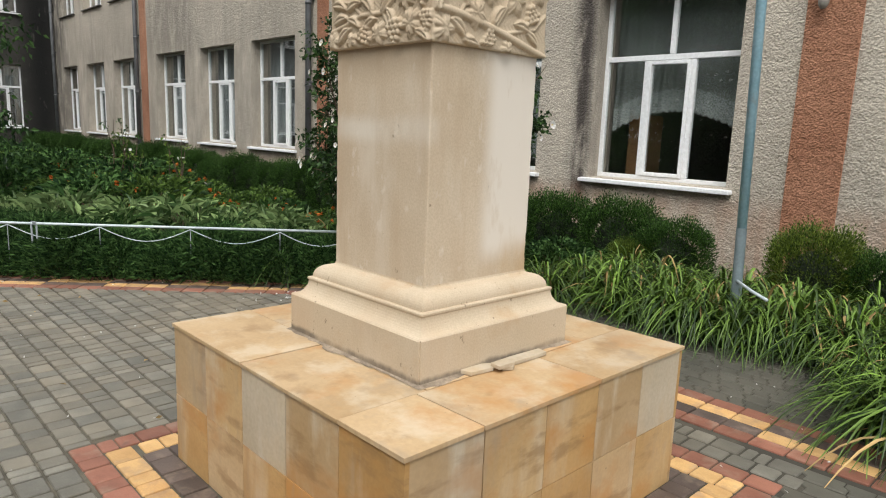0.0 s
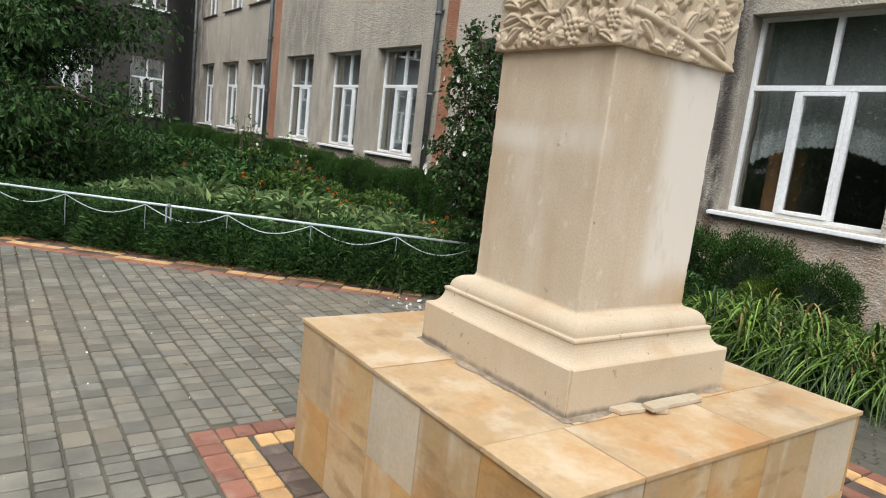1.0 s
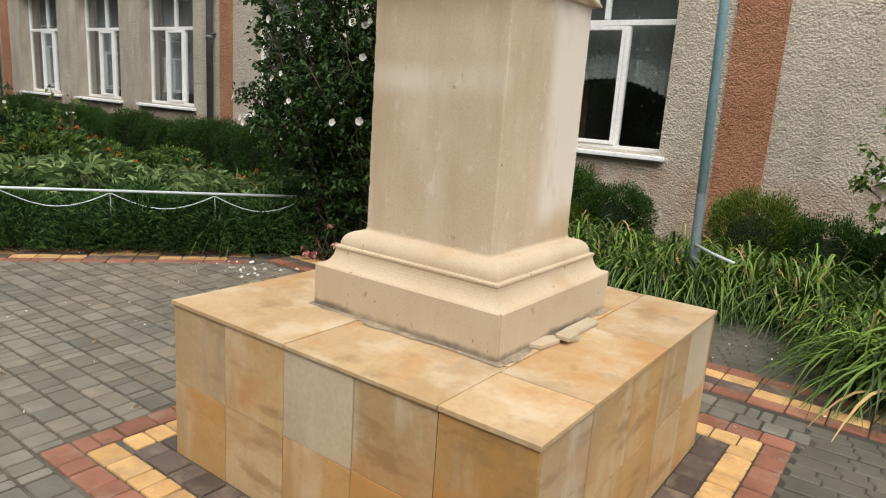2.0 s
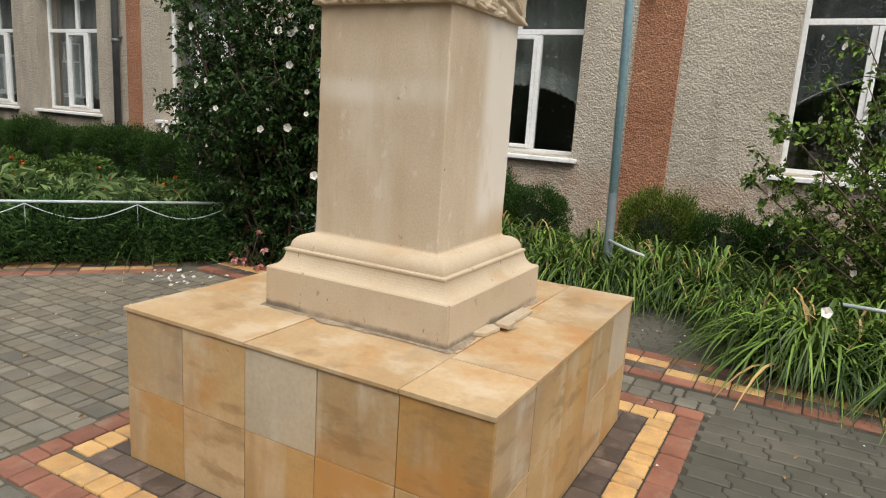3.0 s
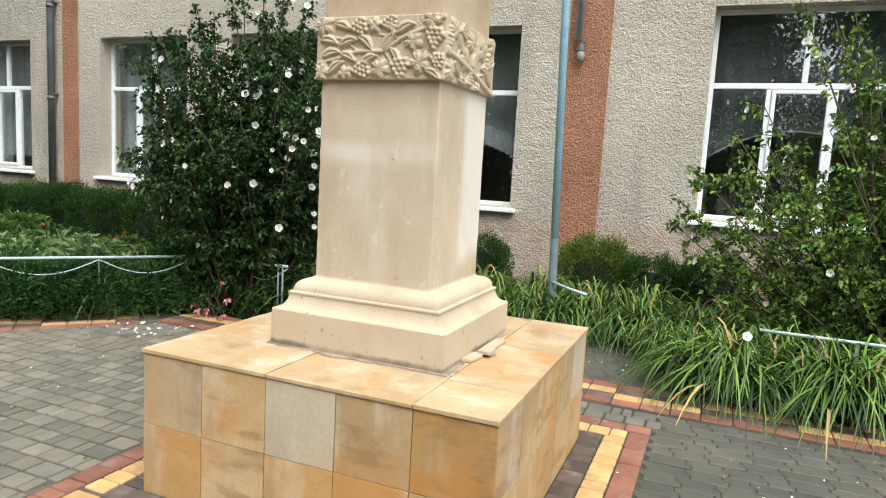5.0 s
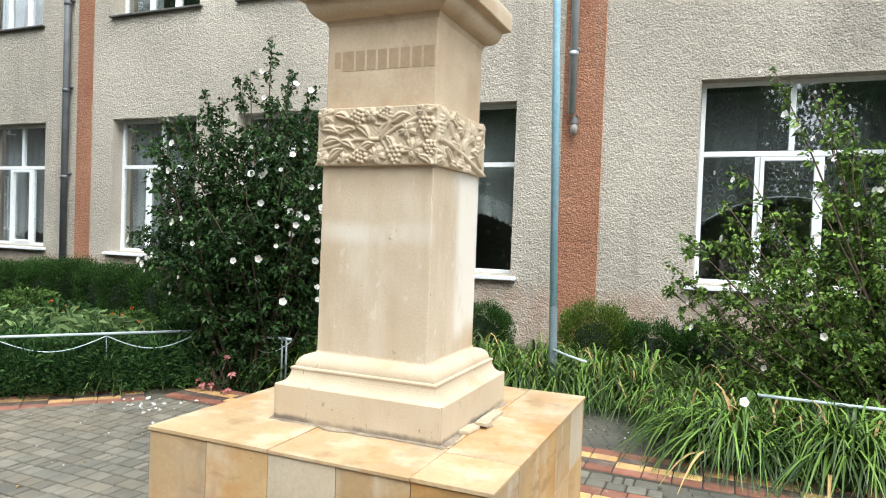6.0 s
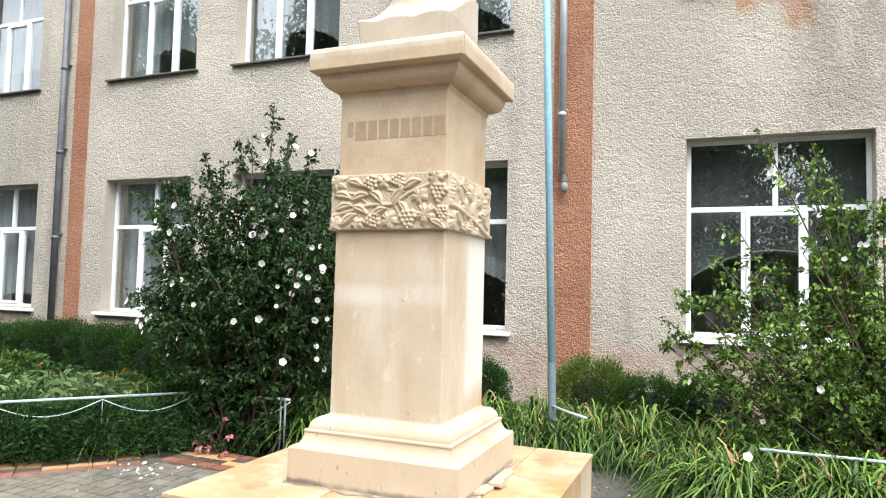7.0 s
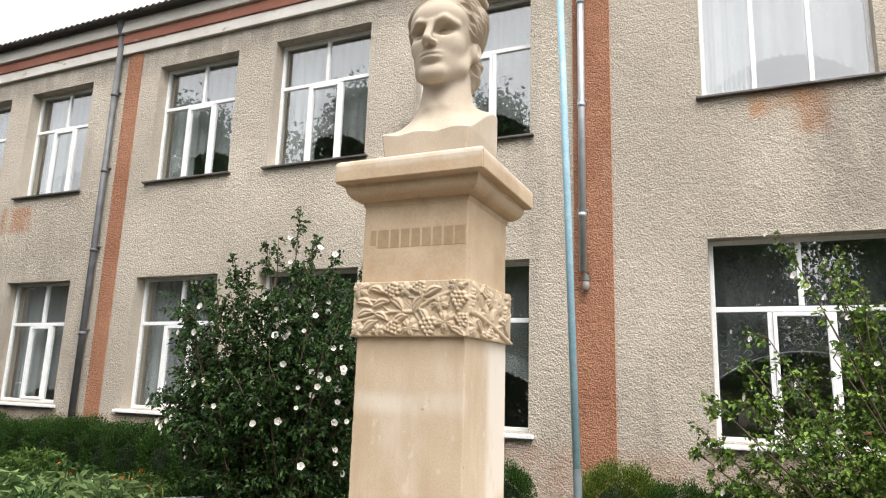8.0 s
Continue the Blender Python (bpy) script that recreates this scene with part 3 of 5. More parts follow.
def window(k, x0, x1, z0, z1, upper=False, transom=True, side="left", turn=None, lace=(0.3, 0.55), net=LACE):
    w = thing(f"window_{k}", "white plastic-framed window with a split casement" if transom else "tall white three-part window", "window", kind="structure")
    y = 0.2
    fr = bmesh.new()
    t, d = 0.048, 0.06
    for a in ((x0, x0 + t, z0, z1), (x1 - t, x1, z0, z1), (x0 + t, x1 - t, z0, z0 + t), (x0 + t, x1 - t, z1 - t, z1)):
        add_box(fr, a[0], a[1], y, y + d, a[2], a[3], 0.006)
    part("window_frame", fr, PVC, w)
    wd = x1 - x0
    zt = z0 + (z1 - z0) * 0.645 if transom else z1 - t
    m1, m2, mc = x0 + wd * 0.325, x0 + wd * 0.66, x0 + wd * 0.5
    if transom:
        part("transom", bars(x0 + t, x1 - t, y - 0.004, y + d, zt - 0.03, zt + 0.03), PVC, w)
        part("mullion", bars(mc - 0.028, mc + 0.028, y - 0.002, y + d, zt + 0.035, z1 - t), PVC, w)
    for m in (m1, m2):
        part("mullion", bars(m - 0.026, m + 0.026, y - 0.002, y + d, z0 + t, zt - 0.035 if transom else zt), PVC, w)
    top = zt - 0.035 if transom else zt
    if transom:
        sash = bmesh.new()
        a, b, c, e = m1 + 0.028, m2 - 0.028, z0 + t + 0.002, top - 0.002
        for q in ((a, a + 0.042, c, e), (b - 0.042, b, c, e), (a + 0.042, b - 0.042, c, c + 0.042), (a + 0.042, b - 0.042, e - 0.042, e)):
            add_box(sash, q[0], q[1], y - 0.018, y + 0.04, q[2], q[3], 0.006)
        s = part("sash", sash, PVC, w, "opening casement frame")
        part("handle", boxed(b - 0.045, b - 0.02, y + 0.04, y + 0.075, (c + e) / 2 - 0.06, (c + e) / 2 + 0.06, 0.004), PVC, s)
    panes = [(x0 + t, m1 - 0.03, z0 + t, top), (m1 + 0.03, m2 - 0.03, z0 + t, top), (m2 + 0.03, x1 - t, z0 + t, top)]
    if transom:
        panes += [(x0 + t, mc - 0.033, zt + 0.033, z1 - t), (mc + 0.033, x1 - t, zt + 0.033, z1 - t)]
    for i, (a, b, c, e) in enumerate(panes):
        p = part("pane", boxed(a - 0.004, b + 0.004, y + 0.02 + 0.001 * i, y + 0.028 + 0.001 * i, c - 0.004, e + 0.004), GLASS, w)
        p.visible_shadow = False
    if upper:
        bm = boxed(x0 - 0.06, x1 + 0.06, -0.07, y, z0 - 0.028, z0 - 0.002, 0.004)
        part("window_sill", bm, SILL_METAL, w, "thin dark metal sill")
    else:
        bm = bmesh.new()
        v = [bm.verts.new(q) for q in ((x0 - 0.09, -0.085, z0 - 0.065), (x0 - 0.09, y, z0 - 0.065), (x0 - 0.09, y, z0), (x0 - 0.09, -0.085, z0 - 0.022), (x1 + 0.07, -0.085, z0 - 0.065), (x1 + 0.07, y, z0 - 0.065), (x1 + 0.07, y, z0), (x1 + 0.07, -0.085, z0 - 0.022))]
        for q in ((0, 1, 2, 3), (7, 6, 5, 4), (0, 4, 5, 1), (3, 2, 6, 7), (0, 3, 7, 4), (1, 5, 6, 2)):
            bm.faces.new([v[i] for i in q])
        bmesh.ops.recalc_face_normals(bm, faces=bm.faces[:])
        bmesh.ops.bevel(bm, geom=bm.edges[:], offset=0.006, segments=2, affect="EDGES")
        part("window_sill", bm, PVC, w, "white sloping sill")
    hgt = z1 - z0
    scallop(w, x0 + 0.03, x1 - 0.03, y + 0.22, z1 + 0.05, z0 + hgt * lace[0], z0 + hgt * lace[1], net)
    if net is THIN_LACE:
        scallop(w, x0 + 0.03, x1 - 0.03, y + 0.212, z1, z0 + hgt * lace[0] - 0.01, z0 + hgt * lace[1] - 0.01, HEM, "lace_hem", True, 0.26)
    if net is FAINT_LACE:
        scroll_net(w, x0 + 0.05, x1 - 0.05, y + 0.2, z0 + hgt * lace[0], z0 + hgt * lace[1], z1)
    if net in (FAINT_LACE, THIN_LACE):
        w.matrix_world = turn or pose(0, WY, 0)
        return w
    a, b = (x0 + 0.02, x0 + wd * 0.3) if side == "left" else (x1 - wd * 0.25, x1 - 0.02)
    scallop(w, a, b, y + 0.30, z1 + 0.05, z0 - 0.1, z0 - 0.1, SHEER, "side_curtain", False)
    w.matrix_world = turn or pose(0, WY, 0)
    return w


k = 1
for i, (x0, x1, z0, z1) in enumerate(openings):
    up = z0 > 4
    window(k, x0, x1, z0, z1, up, not (up and x0 > 0), "left", None, (0.27, 0.385) if i == 1 else (0.30, 0.44) if i == 0 else (0.0, 0.12) if not up else (0.08, 0.28), FAINT_LACE if i == 0 else THIN_LACE if i == 1 else LACE)
    k += 1
for a, b, z0, z1 in far_holes:
    window(k, a, b, z0, z1, False, True, "left", Matrix.Translation((CORNER, 0, 0)) @ pose(0, 0, 0, 0, 0, 90) @ Matrix.Identity(4))
    k += 1

# a brown cupboard edge and a flower pot show behind the near panes
c = thing("cupboard", "brown wooden cupboard end standing inside the window", "cupboard")
part("side_panel", boxed(-2.64, -2.50, WY + 0.65, WY + 1.2, 0.0, 1.72, 0.006), BOARD, c)
part("door", boxed(-2.497, -2.475, WY + 0.66, WY + 1.19, 0.06, 1.70, 0.004), BOARD, c)
bm = bmesh.new()
bmesh.ops.create_cone(bm, cap_ends=True, segments=20, radius1=0.075, radius2=0.10, depth=0.17, matrix=Matrix.Translation((2.5, WY + 0.335, 1.065)))
pot = thing("flower_pot", "terracotta flower pot on the inner window ledge", "flower pot")
part("pot", bm, RED_STRIP, pot)
part("rim", boxed(2.39, 2.61, WY + 0.225, WY + 0.445, 1.13, 1.155, 0.01), RED_STRIP, pot)
tagged(part("window_ledge", boxed(1.05, 2.95, WY + 0.27, WY + 0.5, 0.94, 0.979, 0.005), PVC), "white inner window ledge", "ledge", kind="structure")


# rain pipes, lamp and pole
def downpipe(x, top, bottom, material, y=WY - 0.09, r=0.055, head=True, label="grey metal rain pipe held by brackets"):
    t = thing("downpipe", label, "rain pipe", "rain pipes on the wall", at=(x, y, bottom))
    runs = [([(0, 0, 0), (0, 0, top - bottom)], r)]
    link_mesh("pipe", tubes_mesh("pipe", runs, 14), material, t)
    z = 0.7
    while z < top - bottom:
        link_mesh("collar", tubes_mesh("collar", [([(0, 0, z - 0.03), (0, 0, z + 0.03)], r + 0.008)], 14), material, t)
        part("bracket", boxed(-r - 0.012, r + 0.012, -0.01, WY - y - 0.002, z + 0.05, z + 0.075), material, t)
        z += 1.45
    if head:
        bm = bmesh.new()
        bmesh.ops.create_cone(bm, cap_ends=True, segments=16, radius1=r, radius2=r * 2.3, depth=0.3, matrix=Matrix.Translation((0, -0.02, top - bottom + 0.12)))
        part("hopper", bm, material, t, "flared hopper head")
    return t


downpipe(-8.92, 7.7, 0.0, DOWNPIPE)
downpipe(-17.62, 7.7, 0.0, DOWNPIPE)
downpipe(-25.9, 7.7, 0.0, DOWNPIPE)
downpipe(-0.345, 7.4, 2.9, GALV, r=0.045, head=False, label="short galvanised conduit pipe on the wall")
lamp = thing("wall_lamp", "small glass bulb lamp under the conduit", "lamp", at=(-0.31, WY - 0.09, 2.72))
bm = bmesh.new()
bmesh.ops.create_uvsphere(bm, u_segments=14, v_segments=10, radius=0.06, matrix=Matrix.Diagonal((0.8, 0.8, 1.25, 1)))
part("bulb", bm, BULB, lamp, smooth=True)
bm = bmesh.new()
bmesh.ops.create_cone(bm, cap_ends=True, segments=14, radius1=0.045, radius2=0.03, depth=0.08, matrix=Matrix.Translation((0, 0, 0.1)))
part("socket", bm, DOWNPIPE, lamp)
link_mesh("bracket", tubes_mesh("bracket", [([(0, 0, 0.13), (0.0, 0.02, 0.17), (0.03, 0.09, 0.15)], 0.008)], 6), DOWNPIPE, lamp)
pole = thing("metal_pole", "faded blue painted steel pole, slightly leaning", "pole", at=(0.045, 3.0, -0.05))
link_mesh("shaft", tubes_mesh("shaft", [([(0, 0, 0), (-0.21, 0, 7.2)], 0.034)], 12), BLUE_PAINT, pole)
link_mesh("sleeve", tubes_mesh("sleeve", [([(0, 0, 0.04), (-0.025, 0, 0.88)], 0.0365)], 12, False), POLE_GREY, pole, "grey lower sleeve")

# the monument: tiled plinth
CX, CY = 0.012, -0.005
H = 0.60
plinth = thing("plinth", "broad low plinth clad in honey sandstone tiles", "plinth")
part("core", boxed(-0.735, 0.735, -0.735, 0.735, -0.05, H - 0.03), GROUT, plinth)
rnd = random.Random(4)
tile_meshes = {}
for key, mat_ in (("h", TILE), ("a", AMBER_TILE), ("r", RUN_TILE), ("p", PALE_TILE)):
    me = bpy.data.meshes.new("tile")
    b = boxed(-0.1482, 0.1482, -0.006, 0.012, -0.146, 0.146, 0.0014)
    b.to_mesh(me)
    b.free()
    me.materials.append(mat_)
    tile_meshes[key] = me
# lower row, then upper row, of each face
for face, rows in enumerate((("araah", "rhpra"), ("rharh", "rharp"), ("hahra", "ahrhh"), ("ahhra", "hraha"))):
    m = pose(0, 0, 0, 0, 0, 90 * face)
    for j, row in enumerate(rows):
        for i, key in enumerate(row):
            t = new("tile", tile_meshes[key])
            t.parent = plinth
            t.matrix_basis = m @ Matrix.Diagonal((1 - 0.021 * (face % 2), 1, 1, 1)) @ pose(-0.6 + 0.3 * i + rnd.uniform(-1, 1) * 0.0008, -0.742 + rnd.uniform(-1, 1) * 0.001, -0.0045 + 0.1465 + 0.2945 * j, rnd.uniform(-0.15, 0.15), rnd.uniform(-0.2, 0.2), 0)
slabs = [(-0.75, -0.15, -0.75, -0.40), (-0.15, 0.45, -0.75, -0.40), (0.45, 0.75, -0.75, -0.45), (0.45, 0.75, -0.45, 0.15), (0.45, 0.75, 0.15, 0.75),
         (-0.75, -0.40, -0.40, 0.15), (-0.75, -0.40, 0.15, 0.75), (-0.40, 0.45, 0.40, 0.75), (-0.40, 0.45, -0.40, 0.40)]
for x0, x1, y0, y1 in slabs:
    o = 0.007
    x0 -= o * (x0 == -0.75)
    x1 += o * (x1 == 0.75)
    y0 -= o * (y0 == -0.75)
    y1 += o * (y1 == 0.75)
    part("slab", boxed(x0 + 0.0022, x1 - 0.0022, y0 + 0.0022, y1 - 0.0022, H - 0.0145, H + rnd.uniform(-0.0012, 0.0012), 0.0018), SLAB, plinth, "thin honey sandstone top slab")

# pedestal
ped = thing("pedestal", "tall carved sandstone pedestal with a vine frieze and cornice", "pedestal")


b_h = 0.402
prof = [(0.393, 0.7575)]
for i in range(9):
    a = math.pi / 2 * i / 8
    prof.append((0.349 + 0.042 * (1 - math.sin(a)) ** 0.9, 0.759 + 0.056 * (1 - math.cos(a))))
prof += [(0.351, 0.817), (0.3525, 0.820), (0.3525, 0.826), (0.350, 0.829), (0.337, 0.830)]
for i in range(10):
    a = math.pi / 2 * i / 9
    prof.append((0.283 + 0.054 * math.cos(a), 0.832 + 0.052 * math.sin(a)))
prof += [(0.277, 0.886), (0.273, 0.890), (0.2712, 0.897), (0.262, 0.898)]
block = [(b_h, H - 0.004), (b_h, 0.753), (b_h - 0.005, 0.758), (0.3, 0.758)]
bm = loft_square(block, CX, CY)
bmesh.ops.bevel(bm, geom=[e for e in bm.edges if abs(e.verts[0].co.z - e.verts[1].co.z) > 0.05], offset=0.006, segments=2, affect="EDGES")
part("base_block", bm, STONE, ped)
bm = loft_square(prof, CX, CY)
part("base_moulding", bm, STONE, ped, "scotia and torus moulding")
bm = boxed(CX - 0.271, CX + 0.271, CY - 0.271, CY + 0.271, 0.890, 1.735, 0.006)
# worn arrises: small chips along the upright corners
bmesh.ops.subdivide_edges(bm, edges=[e for e in bm.edges if abs(e.verts[0].co.z - e.verts[1].co.z) > 0.5], cuts=110, use_grid_fill=True)
for v in bm.verts:
    x, y = v.co.x - CX, v.co.y - CY
    if min(abs(x), abs(y)) > 0.2672:
        chip = max(0.0, noise.noise(Vector((x * 5, y * 5, v.co.z * 22))) - 0.2) * 0.009
        v.co.x -= math.copysign(chip, x)
        v.co.y -= math.copysign(chip, y)
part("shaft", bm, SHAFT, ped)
fz0, fz1, fh = 1.722, 1.972, 0.288


def carved_face(seed, leaves, lances, clusters, stems):
    """Heights of a carved panel 2 * fh wide: u to the right from the left edge, v down from the top, as parts of its size."""
    W, T = 2 * fh, fz1 - fz0
    nu, nv = 171, 73
    U, V = np.meshgrid(np.linspace(0, W, nu), np.linspace(0, T, nv), indexing="ij")
    rng = np.random.default_rng(seed)
    h = 0.0012 * np.sin(U * 300 + 8 * np.sin(V * 90)) * np.sin(V * 260) + 0.001
    for pts, r in stems:
        q = [(a * W, b * T) for a, b in pts]
        fine = []
        for (ax_, ay_), (bx_, by_) in zip(q, q[1:]):
            d = np.array([bx_ - ax_, by_ - ay_])
            t = np.clip(((U - ax_) * d[0] + (V - ay_) * d[1]) / (d @ d), 0, 1)
            fine.append(np.hypot(U - ax_ - t * d[0], V - ay_ - t * d[1]))
        d = np.min(fine, 0)
        h = np.maximum(h, np.sqrt(np.maximum(0, r * r - d * d)) * 1.1)
    for cu, cv, turn, s in lances:
        a = radians(turn)
        x, y = U - cu * W, V - cv * T
        p, q = x * math.cos(a) + y * math.sin(a), -x * math.sin(a) + y * math.cos(a)
        q = q - 6 * p * p
        t = np.clip(p / (0.088 * s) + 0.5, 0, 1)
        wide = 0.021 * s * np.sin(np.pi * t) ** 0.75 * (1.25 - 0.5 * t) + 1e-5
        k = 1 - np.abs(q) / wide
        inside = (k > 0) & (t > 0) & (t < 1)
        h = np.where(inside, np.maximum(h, 0.005 + 0.010 * np.minimum(1, k * 2.2) - 0.005 * (k > 0.86)), h)
    for cu, cv, turn, s in leaves:
        x, y = U - cu * W, V - cv * T
        r, a = np.hypot(x, y), np.arctan2(y, x) - radians(turn)
        lobe = np.abs(np.cos(2.5 * a))
        rim = 0.046 * s * (0.60 + 0.40 * lobe ** 1.1) * (1 + 0.06 * np.cos(11 * a))
        k = 1 - r / rim
        vein = (lobe > 0.985) * 0.004
        h = np.where(k > 0, np.maximum(h, 0.006 + 0.010 * np.minimum(1, 2.5 * k) * (0.55 + 0.45 * lobe) - vein), h)
    for cu, cv, turn, s in clusters:
        a = radians(turn)
        for i, n in enumerate((3, 4, 3, 2, 1)):
            for j in range(n):
                gx, gy = (j - (n - 1) / 2) * 0.0205 * s + rng.uniform(-1, 1) * 0.0015, (i - 1.6) * 0.0175 * s + rng.uniform(-1, 1) * 0.0015
                x = U - cu * W - (gx * math.cos(a) - gy * math.sin(a))
                y = V - cv * T - (gx * math.sin(a) + gy * math.cos(a))
                r = 0.0112 * s * rng.uniform(0.9, 1.1)
                h = np.maximum(h, (np.sqrt(np.maximum(0, r * r - x * x - y * y)) * 1.2 + 0.005) * (x * x + y * y < r * r))
    return h


front = dict(
    stems=[(((0.02, 0.74), (0.18, 0.66), (0.34, 0.56), (0.55, 0.56), (0.68, 0.36), (0.85, 0.22), (1.0, 0.05)), 0.009), (((0.55, 0.56), (0.62, 0.8)), 0.006), (((0.34, 0.56), (0.22, 0.36), (0.05, 0.3)), 0.006), (((0.68, 0.36), (0.5, 0.3), (0.42, 0.1)), 0.006), (((0.85, 0.22), (0.92, 0.6)), 0.006)],
    leaves=[(0.52, 0.84, 80, 1.0), (0.06, 0.13, 40, 1.05), (0.82, 0.74, 100, 1.15), (0.77, 0.42, 20, 0.95), (0.05, 0.88, 0, 0.95), (0.47, 0.16, 60, 0.8), (0.24, 0.90, 30, 0.75), (0.90, 0.10, 10, 0.9)],
    lances=[(0.11, 0.36, 12, 1.0), (0.26, 0.38, -15, 1.0), (0.12, 0.56, -12, 1.0), (0.27, 0.62, 25, 0.9), (0.41, 0.40, 40, 1.0), (0.43, 0.66, -25, 0.9), (0.16, 0.78, -35, 1.0), (0.58, 0.38, -50, 1.0), (0.70, 0.18, -25, 1.0), (0.64, 0.62, 60, 0.8), (0.22, 0.14, 20, 0.9), (0.93, 0.9, 30, 0.9), (0.61, 0.22, 75, 0.7)],
    clusters=[(0.345, 0.17, 80, 0.95), (0.585, 0.13, 85, 0.85), (0.925, 0.36, 5, 1.0), (0.375, 0.84, 80, 0.95), (0.675, 0.82, 0, 1.05), (0.955, 0.72, 0, 0.8)])
side = dict(
    stems=[(((0.0, 0.55), (0.2, 0.6), (0.5, 0.72), (0.75, 0.86), (1.0, 1.0)), 0.014), (((0.5, 0.72), (0.6, 0.4), (0.62, 0.05)), 0.010), (((0.6, 0.75), (0.88, 0.62), (0.98, 0.4)), 0.008), (((0.2, 0.6), (0.3, 0.3)), 0.007)],
    leaves=[(0.33, 0.55, 20, 1.2), (0.68, 0.28, 60, 1.25), (0.08, 0.82, 0, 1.05), (0.12, 0.2, 30, 1.1), (0.45, 0.25, 10, 1.0), (0.9, 0.12, 50, 1.0), (0.62, 0.95, 20, 0.7)],
    lances=[(0.20, 0.76, 40, 1.1), (0.52, 0.5, -50, 1.0), (0.76, 0.6, 15, 1.0), (0.3, 0.92, 10, 0.9), (0.86, 0.75, 35, 0.9), (0.25, 0.35, 70, 0.9)],
    clusters=[(0.84, 0.44, 40, 0.95), (0.30, 0.14, 80, 0.9), (0.45, 0.86, 60, 0.8), (0.03, 0.42, 0, 0.95)])
vs, fs = [], []
for face in range(4):
    hh = carved_face(30 + face, **(side if face % 2 else front))
    nu, nv = hh.shape
    m = Matrix.Translation((CX, CY, 0)) @ pose(0, 0, 0, 0, 0, 90 * face)
    n0 = len(vs)
    for i in range(nu):
        for j in range(nv):
            e = 0.0 if 0 < j < nv - 1 else 0.004
            e = hh[i, j] if i in (0, nu - 1) else e
            vs.append(m @ Vector((-fh + 2 * fh * i / (nu - 1), -fh - hh[i, j] + e, fz1 - (fz1 - fz0) * j / (nv - 1))))
    for i in range(nu - 1):
        for j in range(nv - 1):
            a = n0 + i * nv + j
            fs.append((a, a + 1, a + nv + 1, a + nv))
me = bpy.data.meshes.new("frieze")
me.from_pydata(vs, [], fs)
bm = bmesh.new()
bm.from_mesh(me)
bmesh.ops.remove_doubles(bm, verts=bm.verts[:], dist=0.0006)
bm.to_mesh(me)
bm.free()
me.shade_smooth()
frieze = link_mesh("frieze", me, STONE, ped, "raised band carved with vines, leaves and grapes")
part("frieze_core", boxed(CX - fh + 0.002, CX + fh - 0.002, CY - fh + 0.002, CY + fh - 0.002, fz0, fz1), STONE, ped)
part("neck", boxed(CX - 0.266, CX + 0.266, CY - 0.266, CY + 0.266, 1.965, 2.345, 0.006), CAP, ped)
cor = [(0.266, 2.335), (0.272, 2.345)]
for i in range(9):
    a = math.pi / 2 * i / 8
    cor.append((0.275 + 0.065 * math.sin(a), 2.35 + 0.075 * (1 - math.cos(a)) + 0.01))
cor += [(0.345, 2.44), (0.374, 2.442), (0.378, 2.447), (0.378, 2.520), (0.374, 2.535), (0.362, 2.546), (0.2, 2.552)]
bm = loft_square(cor, CX, CY)
bmesh.ops.bevel(bm, geom=[e for e in bm.edges if abs(e.verts[0].co.z - e.verts[1].co.z) > 0.06], offset=0.006, segments=2, affect="EDGES")
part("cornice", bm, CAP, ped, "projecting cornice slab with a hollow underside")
x = CX - 0.228
for i, w in enumerate((0.030, 0.056, 0.044, 0.044, 0.044, 0.044, 0.044, 0.044, 0.050)):
    part("cut_bar", boxed(x, x + w, CY - 0.2675, CY - 0.262, 2.135 if i else 2.15, 2.222, 0.001), LETTER_SHADE, ped, "" if i else "plain bar in place of cut lettering")
    x += w + 0.0105

# mortar line under the base, and broken tile pieces lying on the plinth
bm = bmesh.new()
rings = []
for e in (0.0, 0.35, 1.0):
    ring = []
    for i in range(160):
        a = 2 * math.pi * i / 160
        c, d = math.cos(a), math.sin(a)
        k = 1 / max(abs(c), abs(d))
        spread = 0.012 + 0.035 * max(0, noise.noise(Vector((c * 3.1, d * 3.1, 2.0))) + 0.25) + 0.012 * noise.noise(Vector((c * 14, d * 14, 5.0)))
        q = (b_h - 0.002) + max(0.004, spread) * e
        ring.append(bm.verts.new((CX + c * k * q, CY + d * k * q, H + (0.007, 0.004, 0.0014)[len(rings)])))
    rings.append(ring)
for p, q in zip(rings, rings[1:]):
    for i in range(160):
        bm.faces.new((p[i], q[i], q[(i + 1) % 160], p[(i + 1) % 160]))
bmesh.ops.recalc_face_normals(bm, faces=bm.faces[:])
tagged(part("mortar_bed", bm, MORTAR, smooth=True), "smeared grey mortar round the pedestal foot", "mortar", kind="structure")
